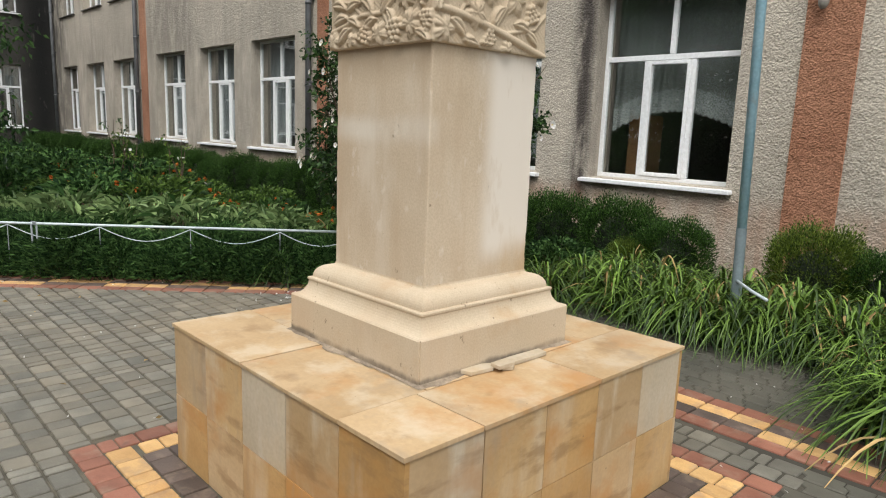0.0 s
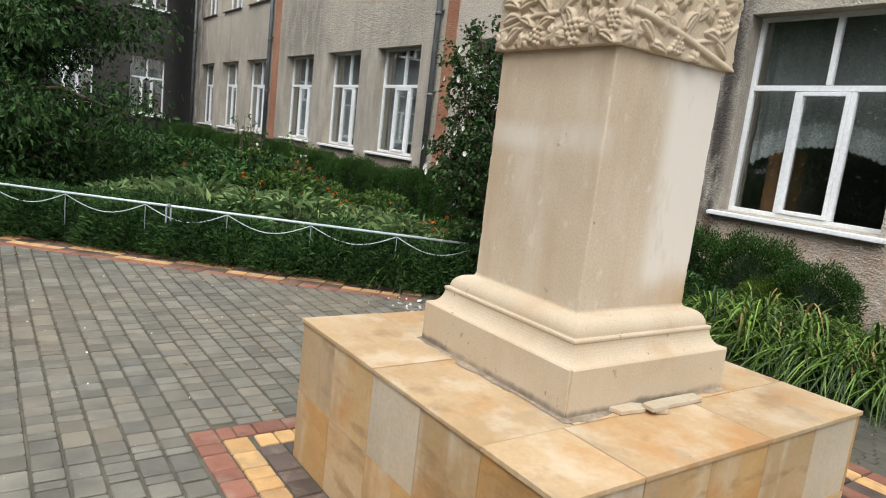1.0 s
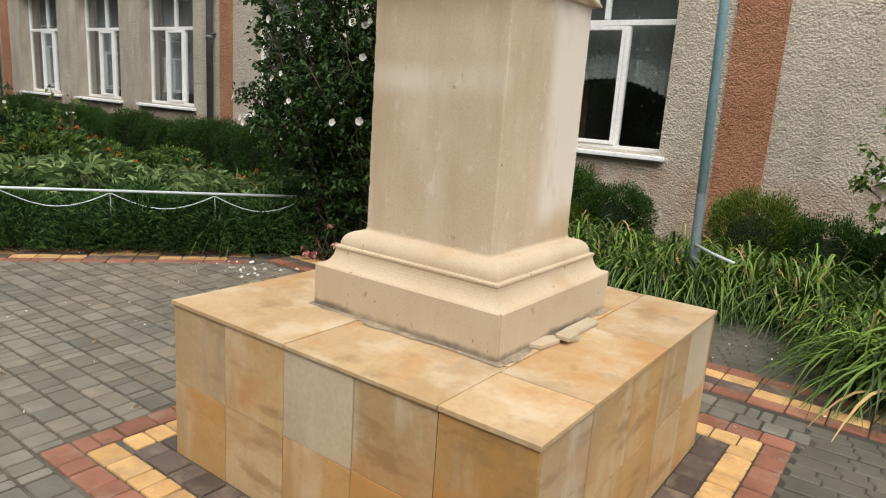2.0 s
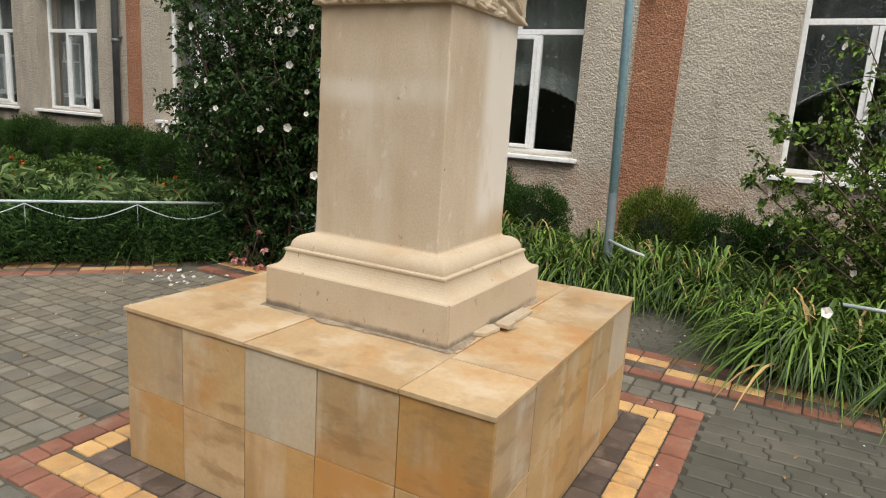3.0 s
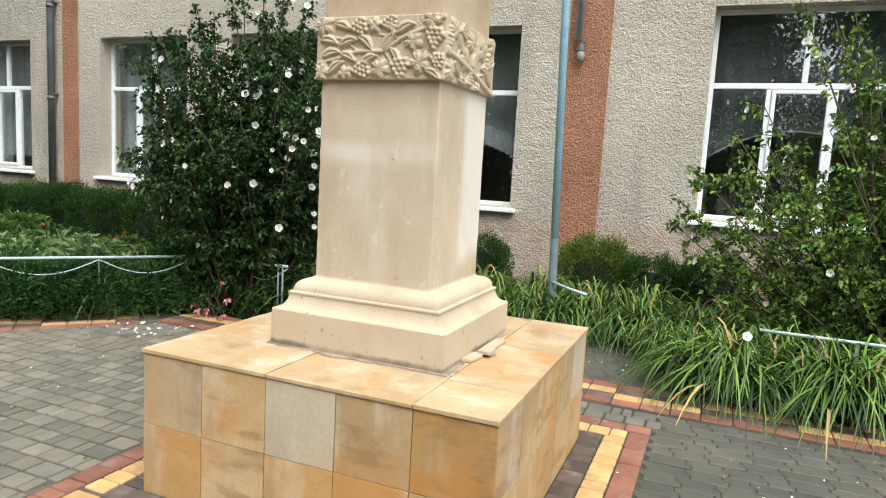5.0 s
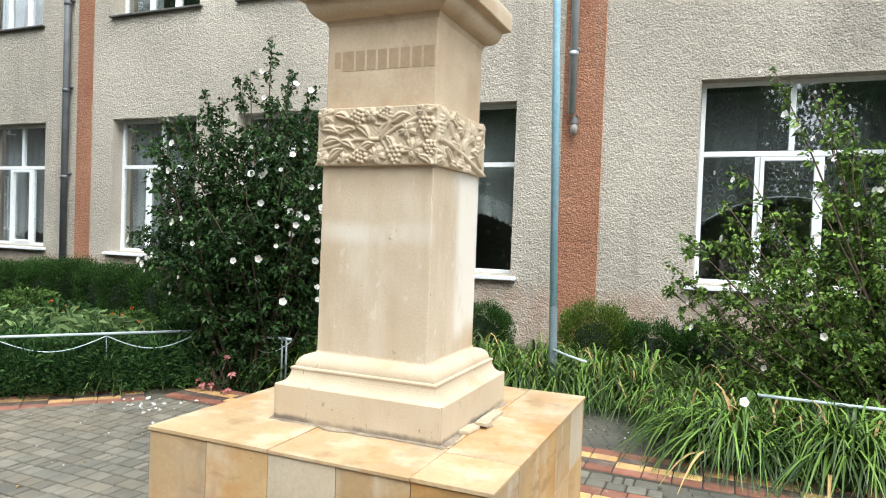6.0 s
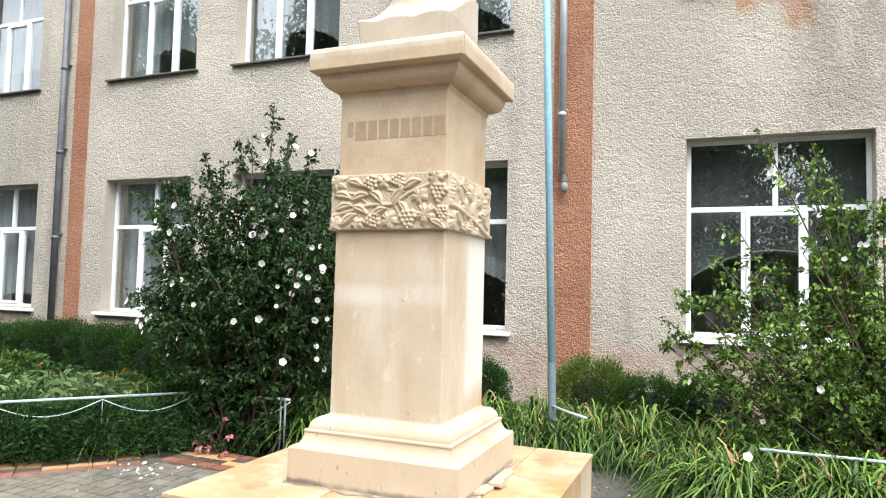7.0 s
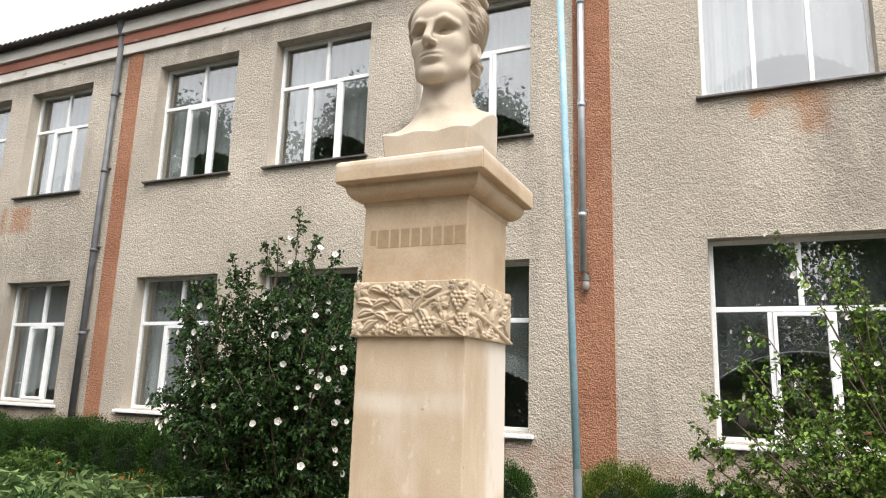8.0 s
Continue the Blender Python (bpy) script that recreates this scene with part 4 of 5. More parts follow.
for pts, z in ((((0.40, -0.215), (0.455, -0.20), (0.468, -0.10), (0.43, -0.075), (0.405, -0.12)), 0.0), (((0.428, -0.06), (0.488, -0.075), (0.505, -0.035), (0.476, 0.005), (0.478, 0.19), (0.43, 0.20), (0.425, 0.03)), 0.0), (((0.452, -0.10), (0.50, -0.105), (0.50, -0.03), (0.455, -0.025)), 0.013)):
    bm = bmesh.new()
    bm.faces.new([bm.verts.new((x, y, H + 0.003 + z)) for x, y in pts])
    r = bmesh.ops.extrude_face_region(bm, geom=bm.faces[:])
    bmesh.ops.translate(bm, verts=[e for e in r["geom"] if isinstance(e, bmesh.types.BMVert)], vec=(0, 0, 0.014))
    bmesh.ops.recalc_face_normals(bm, faces=bm.faces[:])
    bmesh.ops.bevel(bm, geom=bm.edges[:], offset=0.0015, segments=1, affect="EDGES")
    tagged(part("tile_shard", bm, PALE_TILE), "broken piece of pale sandstone tile lying on the plinth", "tile shard", "broken tile pieces on the plinth")


# the bust: soft forms blended into one carved mesh
def carved_bust():
    s = 0.0052
    ax = [np.arange(a, b, s) for a, b in ((-0.27, 0.27), (-0.29, 0.32), (2.53, 3.68))]
    X, Y, Z = np.meshgrid(*ax, indexing="ij", sparse=True)

    W = X / 1.14

    def ball(c, r):
        q = np.sqrt(((W - c[0]) / r[0]) ** 2 + ((Y - c[1]) / r[1]) ** 2 + ((Z - c[2]) / r[2]) ** 2)
        return (q - 1) * min(r)

    def rod(a, b, ra, rb):
        a, b = np.array(a), np.array(b)
        d = b - a
        t = np.clip(((W - a[0]) * d[0] + (Y - a[1]) * d[1] + (Z - a[2]) * d[2]) / (d @ d), 0, 1)
        return np.sqrt((W - a[0] - t * d[0]) ** 2 + (Y - a[1] - t * d[1]) ** 2 + (Z - a[2] - t * d[2]) ** 2) - (ra + (rb - ra) * t)

    def join(a, b, k):
        h = np.clip(0.5 + 0.5 * (b - a) / k, 0, 1)
        return b + (a - b) * h - k * h * (1 - h)

    def cut(a, b, k):
        return -join(-a, b, k)

    f = ball((0, 0.035, 3.365), (0.156, 0.195, 0.178))
    f = join(f, ball((0, -0.050, 3.25), (0.124, 0.128, 0.205)), 0.04)
    f = join(f, ball((0, -0.040, 3.118), (0.100, 0.108, 0.076)), 0.045)
    f = join(f, ball((0, -0.122, 3.052), (0.046, 0.040, 0.032)), 0.03)
    f = join(f, ball((0, -0.070, 3.372), (0.122, 0.092, 0.070)), 0.04)
    for e in (-1, 1):
        f = join(f, rod((0.016 * e, -0.166, 3.304), (0.062 * e, -0.158, 3.321), 0.016, 0.016), 0.026)
        f = join(f, rod((0.062 * e, -0.158, 3.321), (0.104 * e, -0.120, 3.305), 0.016, 0.012), 0.026)
        f = join(f, rod((0.030 * e, -0.112, 3.060), (0.088 * e, -0.020, 3.105), 0.022, 0.022), 0.05)
        f = join(f, rod((0.088 * e, -0.020, 3.105), (0.108 * e, 0.035, 3.19), 0.022, 0.022), 0.05)
        f = join(f, ball((0.072 * e, -0.096, 3.212), (0.042, 0.040, 0.045)), 0.04)
        f = cut(f, ball((0.058 * e, -0.190, 3.273), (0.050, 0.088, 0.034)), 0.026)
        f = join(f, ball((0.056 * e, -0.098, 3.268), (0.036, 0.028, 0.022)), 0.010)
        f = join(f, ball((0.020 * e, -0.186, 3.197), (0.015, 0.022, 0.013)), 0.010)
        ear = cut(ball((0.144 * e, 0.044, 3.215), (0.024, 0.040, 0.056)), ball((0.167 * e, 0.036, 3.222), (0.013, 0.023, 0.034)), 0.006)
        f = join(f, ear, 0.022)
    f = join(f, rod((0, -0.168, 3.312), (0, -0.214, 3.208), 0.014, 0.019), 0.016)
    f = join(f, ball((0, -0.160, 3.149), (0.041, 0.019, 0.0095)), 0.010)
    f = join(f, ball((0, -0.155, 3.125), (0.035, 0.020, 0.0115)), 0.012)
    f = cut(f, ball((0, -0.186, 3.137), (0.040, 0.013, 0.0022)), 0.004)
    f = cut(f, ball((0, -0.176, 3.098), (0.030, 0.022, 0.011)), 0.02)
    sweep = Z + 0.75 * Y
    strands = 0.024 * (np.abs(np.sin(72 * sweep + 3.0 * np.sin(11 * X + 7 * Y))) - 0.6) * (0.65 + 0.35 * np.sin(37 * Y - 19 * Z)) + 0.009 * np.abs(np.sin(135 * sweep + 2.0 * np.sin(17 * X + 5 * Y))) + 0.004 * np.sin(58 * sweep + 5 * np.sin(9 * Y) + 12 * X)
    hair = ball((0, 0.055, 3.388), (0.190, 0.214, 0.202)) + strands
    line = -0.150 + 0.52 * np.clip(3.46 - Z, 0, 1) + 0.35 * np.clip(np.abs(X) - 0.09, 0, 1) * (Z < 3.47)
    hair = np.maximum(hair, (line - Y) * 0.8)
    nape = join(ball((0, 0.125, 3.18), (0.140, 0.105, 0.13)), ball((0, 0.14, 3.08), (0.11, 0.07, 0.07)), 0.04) + 0.8 * strands
    f = join(f, join(hair, nape, 0.03), 0.006)
    for x0, lift in ((-0.07, 0.0), (-0.03, 0.014), (0.012, 0.02), (0.055, 0.012), (0.09, 0.0)):
        f = join(f, rod((x0, -0.105, 3.505 + lift), (x0 + 0.05, 0.02, 3.575 + lift), 0.016, 0.024), 0.014)
        f = join(f, rod((x0 + 0.05, 0.02, 3.575 + lift), (x0 + 0.06, 0.14, 3.545), 0.024, 0.02), 0.014)
    f = join(f, rod((0, 0.050, 3.13), (0, 0.055, 2.90), 0.100, 0.134), 0.018)
    for e in (-1, 1):
        f = join(f, rod((0.072 * e, 0.06, 3.10), (0.034 * e, -0.055, 2.90), 0.015, 0.016), 0.035)
    width = 0.212 + 0.13 * np.minimum(Z - 2.55, 0.17)
    plan = np.maximum(np.abs(X) - width, np.abs(Y) - (0.190 + 0.07 * np.minimum(Z - 2.55, 0.17)))
    crown = 2.722 + 0.56 * (Y + 0.2) + 0.13 * (1 - np.minimum(1, np.abs(X) / 0.23)) * np.clip((Y + 0.19) / 0.2, 0, 1) + 0.006 * np.sin(31 * X + 17 * Y)
    crown = np.minimum(crown, 2.91)
    torso = np.maximum(plan, (Z - crown) * 0.85)
    f = np.where(Z < 2.93, np.maximum(join(f, torso, 0.055), plan), join(f, torso, 0.055))
    f = np.maximum(f, 2.552 - Z)

    # surface of the blended form
    ins = f < 0
    nx, ny, nz = f.shape
    acc, cnt = np.zeros((nx - 1, ny - 1, nz - 1, 3), np.float32), np.zeros((nx - 1, ny - 1, nz - 1), np.float32)
    cs = [(i, j, k) for i in (0, 1) for j in (0, 1) for k in (0, 1)]
    view = lambda a, c: a[c[0]:c[0] + nx - 1, c[1]:c[1] + ny - 1, c[2]:c[2] + nz - 1]
    for c in cs:
        for d in range(3):
            if c[d]:
                continue
            e = tuple(v + (i == d) for i, v in enumerate(c))
            m = view(ins, c) != view(ins, e)
            a, b = view(f, c)[m], view(f, e)[m]
            t = a / (a - b)
            p = np.tile(np.array(c, np.float32), (len(t), 1))
            p[:, d] += t
            acc[m] += p
            cnt[m] += 1
    cell = cnt > 0
    idx = -np.ones(cell.shape, int)
    idx[cell] = np.arange(cell.sum())
    where = np.argwhere(cell)
    co = (where + acc[cell] / cnt[cell][:, None]) * s + np.array([a[0] for a in ax])
    quads = []
    for d in range(3):
        u, v = [i for i in range(3) if i != d]
        lo = [slice(None)] * 3
        hi = [slice(None)] * 3
        lo[d], hi[d] = slice(0, -1), slice(1, None)
        change = ins[tuple(lo)] != ins[tuple(hi)]
        g = np.argwhere(change)
        g = g[(g[:, u] > 0) & (g[:, v] > 0) & (g[:, u] < f.shape[u] - 1) & (g[:, v] < f.shape[v] - 1)]
        q = []
        for du, dv in ((1, 1), (0, 1), (0, 0), (1, 0)):
            h = g.copy()
            h[:, u] -= du
            h[:, v] -= dv
            q.append(idx[tuple(h.T)])
        q = np.stack(q, 1)
        solid = ins[tuple(g.T)]
        turned = solid ^ (d == 1)
        q[~turned] = q[~turned][:, ::-1]
        quads.append(q)
    co[:, 0] += CX
    co[:, 1] += CY
    me = bpy.data.meshes.new("bust")
    me.from_pydata(co.tolist(), [], np.concatenate(quads).tolist())
    me.shade_smooth()
    return me


tagged(link_mesh("bust", carved_bust(), BUST), "pale sandstone bust on a plain cut block", "bust")


# planting
def leaf_arrays(base, way, length, width, rng, fold=0.25, droop=0.15, level=0.0):
    """Folded pointed leaves: four corners each."""
    n = len(base)
    way = way / (np.linalg.norm(way, axis=1)[:, None] + 1e-9)
    side = np.cross(way, rng.normal(size=(n, 3)) * (1 - level) + np.array([0, 0, 2.0]) * level)
    side /= np.linalg.norm(side, axis=1)[:, None] + 1e-9
    nrm = np.cross(side, way)
    nrm[nrm[:, 2] < 0] *= -1
    L, W = np.asarray(length)[:, None], np.asarray(width)[:, None]
    mid = base + way * L * 0.45
    v = np.stack([base, mid + side * W / 2 + nrm * W * fold, base + way * L - np.array([0, 0, 1.0]) * L * droop, mid - side * W / 2 + nrm * W * fold], 1).reshape(-1, 3)
    i = np.arange(n)[:, None] * 4
    f = np.concatenate([i + [0, 1, 2], i + [0, 2, 3]], 1).reshape(-1, 3)
    return v, f


def plain_mesh(name, v, f, material=None):
    me = bpy.data.meshes.new(name)
    me.from_pydata(v.tolist(), [], f.tolist())
    if material:
        me.materials.append(material)
    return me


def leaf_mesh(name, base, way, size, aspect, material, rng, **kw):
    n = len(base)
    L = size * rng.uniform(0.65, 1.25, n)
    return plain_mesh(name, *leaf_arrays(base, way, L, L * aspect, rng, **kw), material)


def flower_mesh(r=0.045):
    """An open five-petalled bloom facing +z."""
    v, f = [(0, 0, 0)], []
    for p in range(5):
        a = 2 * math.pi * p / 5
        n = len(v)
        for da, rr, z in ((-0.62, 0.55, 0.25), (-0.6, 0.95, 0.42), (0, 1.08, 0.36), (0.6, 0.95, 0.42), (0.62, 0.55, 0.25)):
            v.append((rr * r * math.cos(a + da), rr * r * math.sin(a + da), z * r + 0.002 * p))
        f += [(0, n, n + 1), (0, n + 1, n + 2), (0, n + 2, n + 3), (0, n + 3, n + 4)]
    me = bpy.data.meshes.new("flower")
    me.from_pydata(v, [], f)
    n0 = len(f)
    bm = bmesh.new()
    bm.from_mesh(me)
    bmesh.ops.create_circle(bm, cap_ends=True, segments=9, radius=r * 0.27, matrix=Matrix.Translation((0, 0, r * 0.2)))
    bmesh.ops.create_cone(bm, cap_ends=True, segments=6, radius1=r * 0.09, radius2=r * 0.06, depth=r * 0.6, matrix=Matrix.Translation((0, 0, r * 0.4)))
    bm.faces.ensure_lookup_table()
    for k, q in enumerate(bm.faces):
        q.material_index = 0 if k < n0 else 1 if k == n0 else 2
    bm.to_mesh(me)
    bm.free()
    for m in (WHITE_PETAL, WINE, STAMEN):
        me.materials.append(m)
    return me


BLOOM = flower_mesh()


def shrub(name, label, category, at, seed, height, rx, ry, stems, twigs, leaf, size, aspect=0.6, blooms=0, low=0.12, spikes=6, flop=0.45, group="", twig=0.24, leaves=11, wispy=0.0):
    """Stems fan out from one foot; each carries leafy twigs, and each twig its own leaves."""
    rng = np.random.default_rng(seed)
    t = thing(name, label, category, group, at=at)
    runs, bases, ways, tips = [], [], [], []
    for i in range(stems):
        a, r = rng.uniform(0, 2 * np.pi), math.sqrt(rng.uniform(0.0, 1.0))
        spike = i < spikes
        if spike:
            r *= 0.75
        h = height * ((1.0 - rng.uniform(0, 0.2)) if spike else (0.90 - flop * r * r) * rng.uniform(0.5, 1.0))
        end = np.array([rx * r * math.cos(a), ry * r * math.sin(a), h])
        foot = np.array([rng.normal(0, 0.1), rng.normal(0, 0.1), -0.05])
        ctrl = foot + (end - foot) * [0.5, 0.5, 0.55] + rng.normal(0, 0.06, 3)
        q = np.linspace(0, 1, 7)[:, None]
        pts = (1 - q) ** 2 * foot + 2 * q * (1 - q) * ctrl + q * q * end
        runs.append((pts, np.linspace(0.016, 0.003, 7)))
        m = twigs if spike else max(6, int(twigs * (1 - wispy * 1.6 * max(0.0, r - 0.4))))
        u = low + (1 - low) * rng.uniform(0, 1, m) ** 0.75
        c = (1 - u)[:, None] ** 2 * foot + 2 * (u * (1 - u))[:, None] * ctrl + (u * u)[:, None] * end
        d = rng.normal(0, 1, (m, 3)) + [0.7 * math.cos(a), 0.7 * math.sin(a), 0.45]
        d /= np.linalg.norm(d, axis=1)[:, None]
        reach = twig * rng.uniform(0.45, 1.3, m) * (0.3 if spike else 1.0) * (1.15 - 0.5 * u)
        tip = c + d * reach[:, None]
        tip[:, 2] = np.maximum(tip[:, 2], 0.04)
        for k in range(0, m, 3):
            runs.append((np.stack([c[k], (c[k] + tip[k]) / 2 + [0, 0, 0.01], tip[k]]), [0.005, 0.0035, 0.002]))
        g = rng.uniform(0.1, 1.0, (m, leaves)) ** 0.8
        b = (c[:, None] + (tip - c)[:, None] * g[:, :, None] + rng.normal(0, 0.018, (m, leaves, 3))).reshape(-1, 3)
        w = (np.repeat(d[:, None], leaves, 1) * 0.6 + rng.normal(0, 0.75, (m, leaves, 3)) + [0, 0, -0.1]).reshape(-1, 3)
        b[:, 2] = np.maximum(b[:, 2], 0.03)
        if spike:
            b, w = b[::2], w[::2]
        bases.append(b)
        ways.append(w)
        tips += [(tip[k], d[k] * 0.2) for k in rng.integers(0, m, max(1, 3 * blooms // max(stems, 1)))]
    tagged(link_mesh("framework", tubes_mesh("framework", runs, 5), BARK, t), kind="stuff")
    tagged(link_mesh("foliage", leaf_mesh("foliage", np.concatenate(bases), np.concatenate(ways), size, aspect, leaf, rng, level=0.45), None, t), kind="stuff")
    if blooms:
        far = sorted(tips, key=lambda p: -(1.1 * abs(p[0][0]) / rx + 0.25 * abs(p[0][1]) / ry + 1.3 * p[0][2] / height + rng.uniform(0, 0.8)))[:blooms]
        for b, o in far:
            f = new("flower", BLOOM)
            f.parent = t
            d = Vector((b[0] * 1.0 + o[0], b[1] * 1.0 - 0.5 * ry + o[1], rng.uniform(-0.1, 0.5))).normalized()
            f.matrix_basis = Matrix.Translation(Vector(b) + d * 0.075) @ d.to_track_quat("Z", "Y").to_matrix().to_4x4() @ Matrix.Scale(rng.uniform(0.4, 0.72), 4)
    return t


shrub("hibiscus_bush", "tall dark green hibiscus bush full of white flowers", "bush", (-2.5, 2.15, -0.04), 3, 3.05, 1.22, 0.95, 120, 52, HIBISCUS_LEAF, 0.046, 0.62, 230, 0.06, 12, 0.17, leaves=16, wispy=0.4)
shrub("hibiscus_bush", "loose light green hibiscus bush with white flowers by the window", "bush", (2.66, 2.95, -0.04), 8, 2.85, 1.7, 0.8, 80, 34, YOUNG_LEAF, 0.047, 0.68, 125, 0.10, 8, 0.36, leaves=14, wispy=0.35)
shrub("rose_bush", "small low rose bush with pink blooms", "bush", (-2.62, 1.86, -0.04), 12, 0.45, 0.3, 0.2, 14, 10, HIBISCUS_LEAF, 0.035, 0.6, 0, 0.1, 2, twig=0.1, leaves=7)
for seed, (x, y, h, leaf) in enumerate(((-9.6, 2.0, 1.45, YOUNG_LEAF), (-8.0, 2.2, 1.25, YOUNG_LEAF), (-11.6, 2.6, 1.5, HIBISCUS_LEAF))):
    shrub("rose_bush", "spindly tall rose bush with sparse leaves", "bush", (x, y, -0.04), 13 + seed, h, 0.5, 0.4, 12, 10, leaf, 0.06, 0.6, 5, 0.2, 4, twig=0.18, leaves=6)


# the dark tree at the side of the bed, and the trees across the square
def tree(label, at, seed, height, radius, leaf, size, count, clear=0.12, group=""):
    rng = np.random.default_rng(seed)
    t = thing("tree", label, "tree", group, at=at)
    runs = [([(0, 0, -0.1), (0.05, 0.02, height * 0.4), (0.0, 0.05, height * 0.92)], [height * 0.022, height * 0.016, 0.01])]
    bases, ways = [], []
    limbs = 70
    for i in range(limbs):
        q = clear + (0.97 - clear) * (i + rng.uniform()) / limbs
        reach = radius * math.sin(math.pi * min(1, (q - clear) / (1 - clear) * 0.72 + 0.28)) ** 0.8 * rng.uniform(0.6, 1.12)
        a = rng.uniform(0, 2 * np.pi)
        foot = np.array([0, 0, height * q])
        end = foot + [reach * math.cos(a), reach * math.sin(a), reach * rng.uniform(-0.25, 0.3)]
        runs.append((np.stack([foot, (foot + end) / 2 + [0, 0, 0.1 * reach], end]), [0.008 * height, 0.005 * height, 0.004]))
        m = count // limbs
        u = rng.uniform(0.25, 1.05, m)[:, None]
        c = foot + (end - foot) * u
        off = rng.normal(0, 1, (m, 3)) * radius * 0.105
        bases.append(c + off)
        ways.append(off / radius + rng.normal(0, 0.4, (m, 3)) + [0, 0, -0.35])
    link_mesh("trunk", tubes_mesh("trunk", runs, 7), BARK, t)
    tagged(link_mesh("crown", leaf_mesh("crown", np.concatenate(bases), np.concatenate(ways), size, 0.5, leaf, rng), None, t), kind="stuff")
    return t


tree("dark green dense tree at the edge of the flower bed", (-8.6, -1.8, 0), 5, 5.0, 1.85, DARK_TREE, 0.085, 60000, 0.03)
copy_thing(bpy.data.objects["tree"], pose(-10.6, -1.9, 0, 0, 0, 130) @ Matrix.Scale(0.9, 4))
copy_thing(bpy.data.objects["tree"], pose(-8.3, -3.6, 0, 0, 0, 220) @ Matrix.Scale(0.95, 4))
t0 = tree("tall leafy tree across the square", (-8, -17, 0), 6, 11, 3.6, DARK_TREE, 0.23, 21000, 0.15, "trees across the square")
for x, y, s, r in ((0.9, -17.0, 0.95, 190), (-25, -18, 1.0, 20), (-31, -16, 1.0, 60), (-1.5, -19, 1.2, 70), (5.6, -16.5, 0.5, 150), (-11, -20, 1.55, 40), (-20, -21, 1.75, 110), (-33, -20, 1.8, 200), (8.5, -21, 1.3, 10), (10.5, -19, 1.0, 200), (-15, -19, 1.05, 260), (9.3, -14.5, 0.95, 30), (13, -16, 1.2, 330), (7.4, -15.5, 0.8, 120), (-20, -16, 0.9, 100)):
    copy_thing(t0, pose(x, y, 0, 0, 0, r) @ Matrix.Scale(s * 1.02, 4))


# clipped box bushes along the wall
def box_bush(seed, leaf, label):
    rng = np.random.default_rng(seed)
    t = thing("boxwood_bush", label, "bush", "clipped bushes along the wall")
    # added solid core, coloured near black in place of shade between leaves
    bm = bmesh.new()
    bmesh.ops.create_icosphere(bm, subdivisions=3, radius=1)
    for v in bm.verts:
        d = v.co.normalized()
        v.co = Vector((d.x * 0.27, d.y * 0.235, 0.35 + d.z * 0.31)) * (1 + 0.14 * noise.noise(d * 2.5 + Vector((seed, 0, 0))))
    part("inner_growth", bm, SHADE_CORE, t, "near-black core standing in for shade among the leaves")
    n = 20000
    d = rng.normal(size=(n, 3))
    d /= np.linalg.norm(d, axis=1)[:, None]
    sh = np.sign(d) * np.abs(d) ** 0.75
    lump = np.array([1.1 * noise.noise(Vector(q) * 2.2) + 0.9 * noise.noise(Vector(q) * 6.5 + Vector((seed * 3, 0, 5))) for q in d])
    r = (1 + 0.17 * lump) * rng.uniform(0.55, 1.08, n) ** 0.6
    b = sh * r[:, None] * [0.40, 0.35, 0.42] + [0, 0, 0.42]
    up = d[:, 2] > 0.2
    b[up, 2] += np.minimum(rng.exponential(0.03, up.sum()), 0.1)
    b[:, 2] = np.maximum(b[:, 2], 0.02)
    tagged(link_mesh("foliage", leaf_mesh("foliage", b, 0.8 * d + rng.normal(0, 0.35, (n, 3)) + [0, 0, 0.9], 0.033, 0.36, leaf, rng), None, t), kind="stuff")
    return t


green = [box_bush(s, BOX_LEAF, "dense dark green clipped box bush") for s in (1, 2, 3)]
gold = box_bush(4, GOLD_LEAF, "yellow-green clipped box bush")
hb = random.Random(5)
spots = [(-3.25, 0.95), (-2.5, 1.0), (-1.75, 0.97), (-1.08, 0.88), (0.75, 0.9), (1.35, 0.92), (2.15, 0.85), (2.9, 0.95), (3.7, 1.0)]
x = -25.6
while x < -3.7:
    spots.append((x, hb.uniform(0.96, 1.1)))
    x += 0.58
for i, (x, s) in enumerate(spots):
    m = pose(x, 4.25 + hb.uniform(-0.05, 0.05), -0.045, 0, 0, hb.choice((0, 180)) + hb.uniform(-15, 15)) @ Matrix.Diagonal((s, s, s * hb.uniform(0.92, 1.02), 1))
    if i < 3:
        green[i].matrix_basis = m
    else:
        copy_thing(green[hb.randrange(3)], m)
gold.matrix_basis = pose(0.18, 4.15, -0.045) @ Matrix.Scale(0.92, 4)
copy_thing(gold, pose(-1.42, 4.02, -0.045, 0, 0, 70) @ Matrix.Scale(0.62, 4))


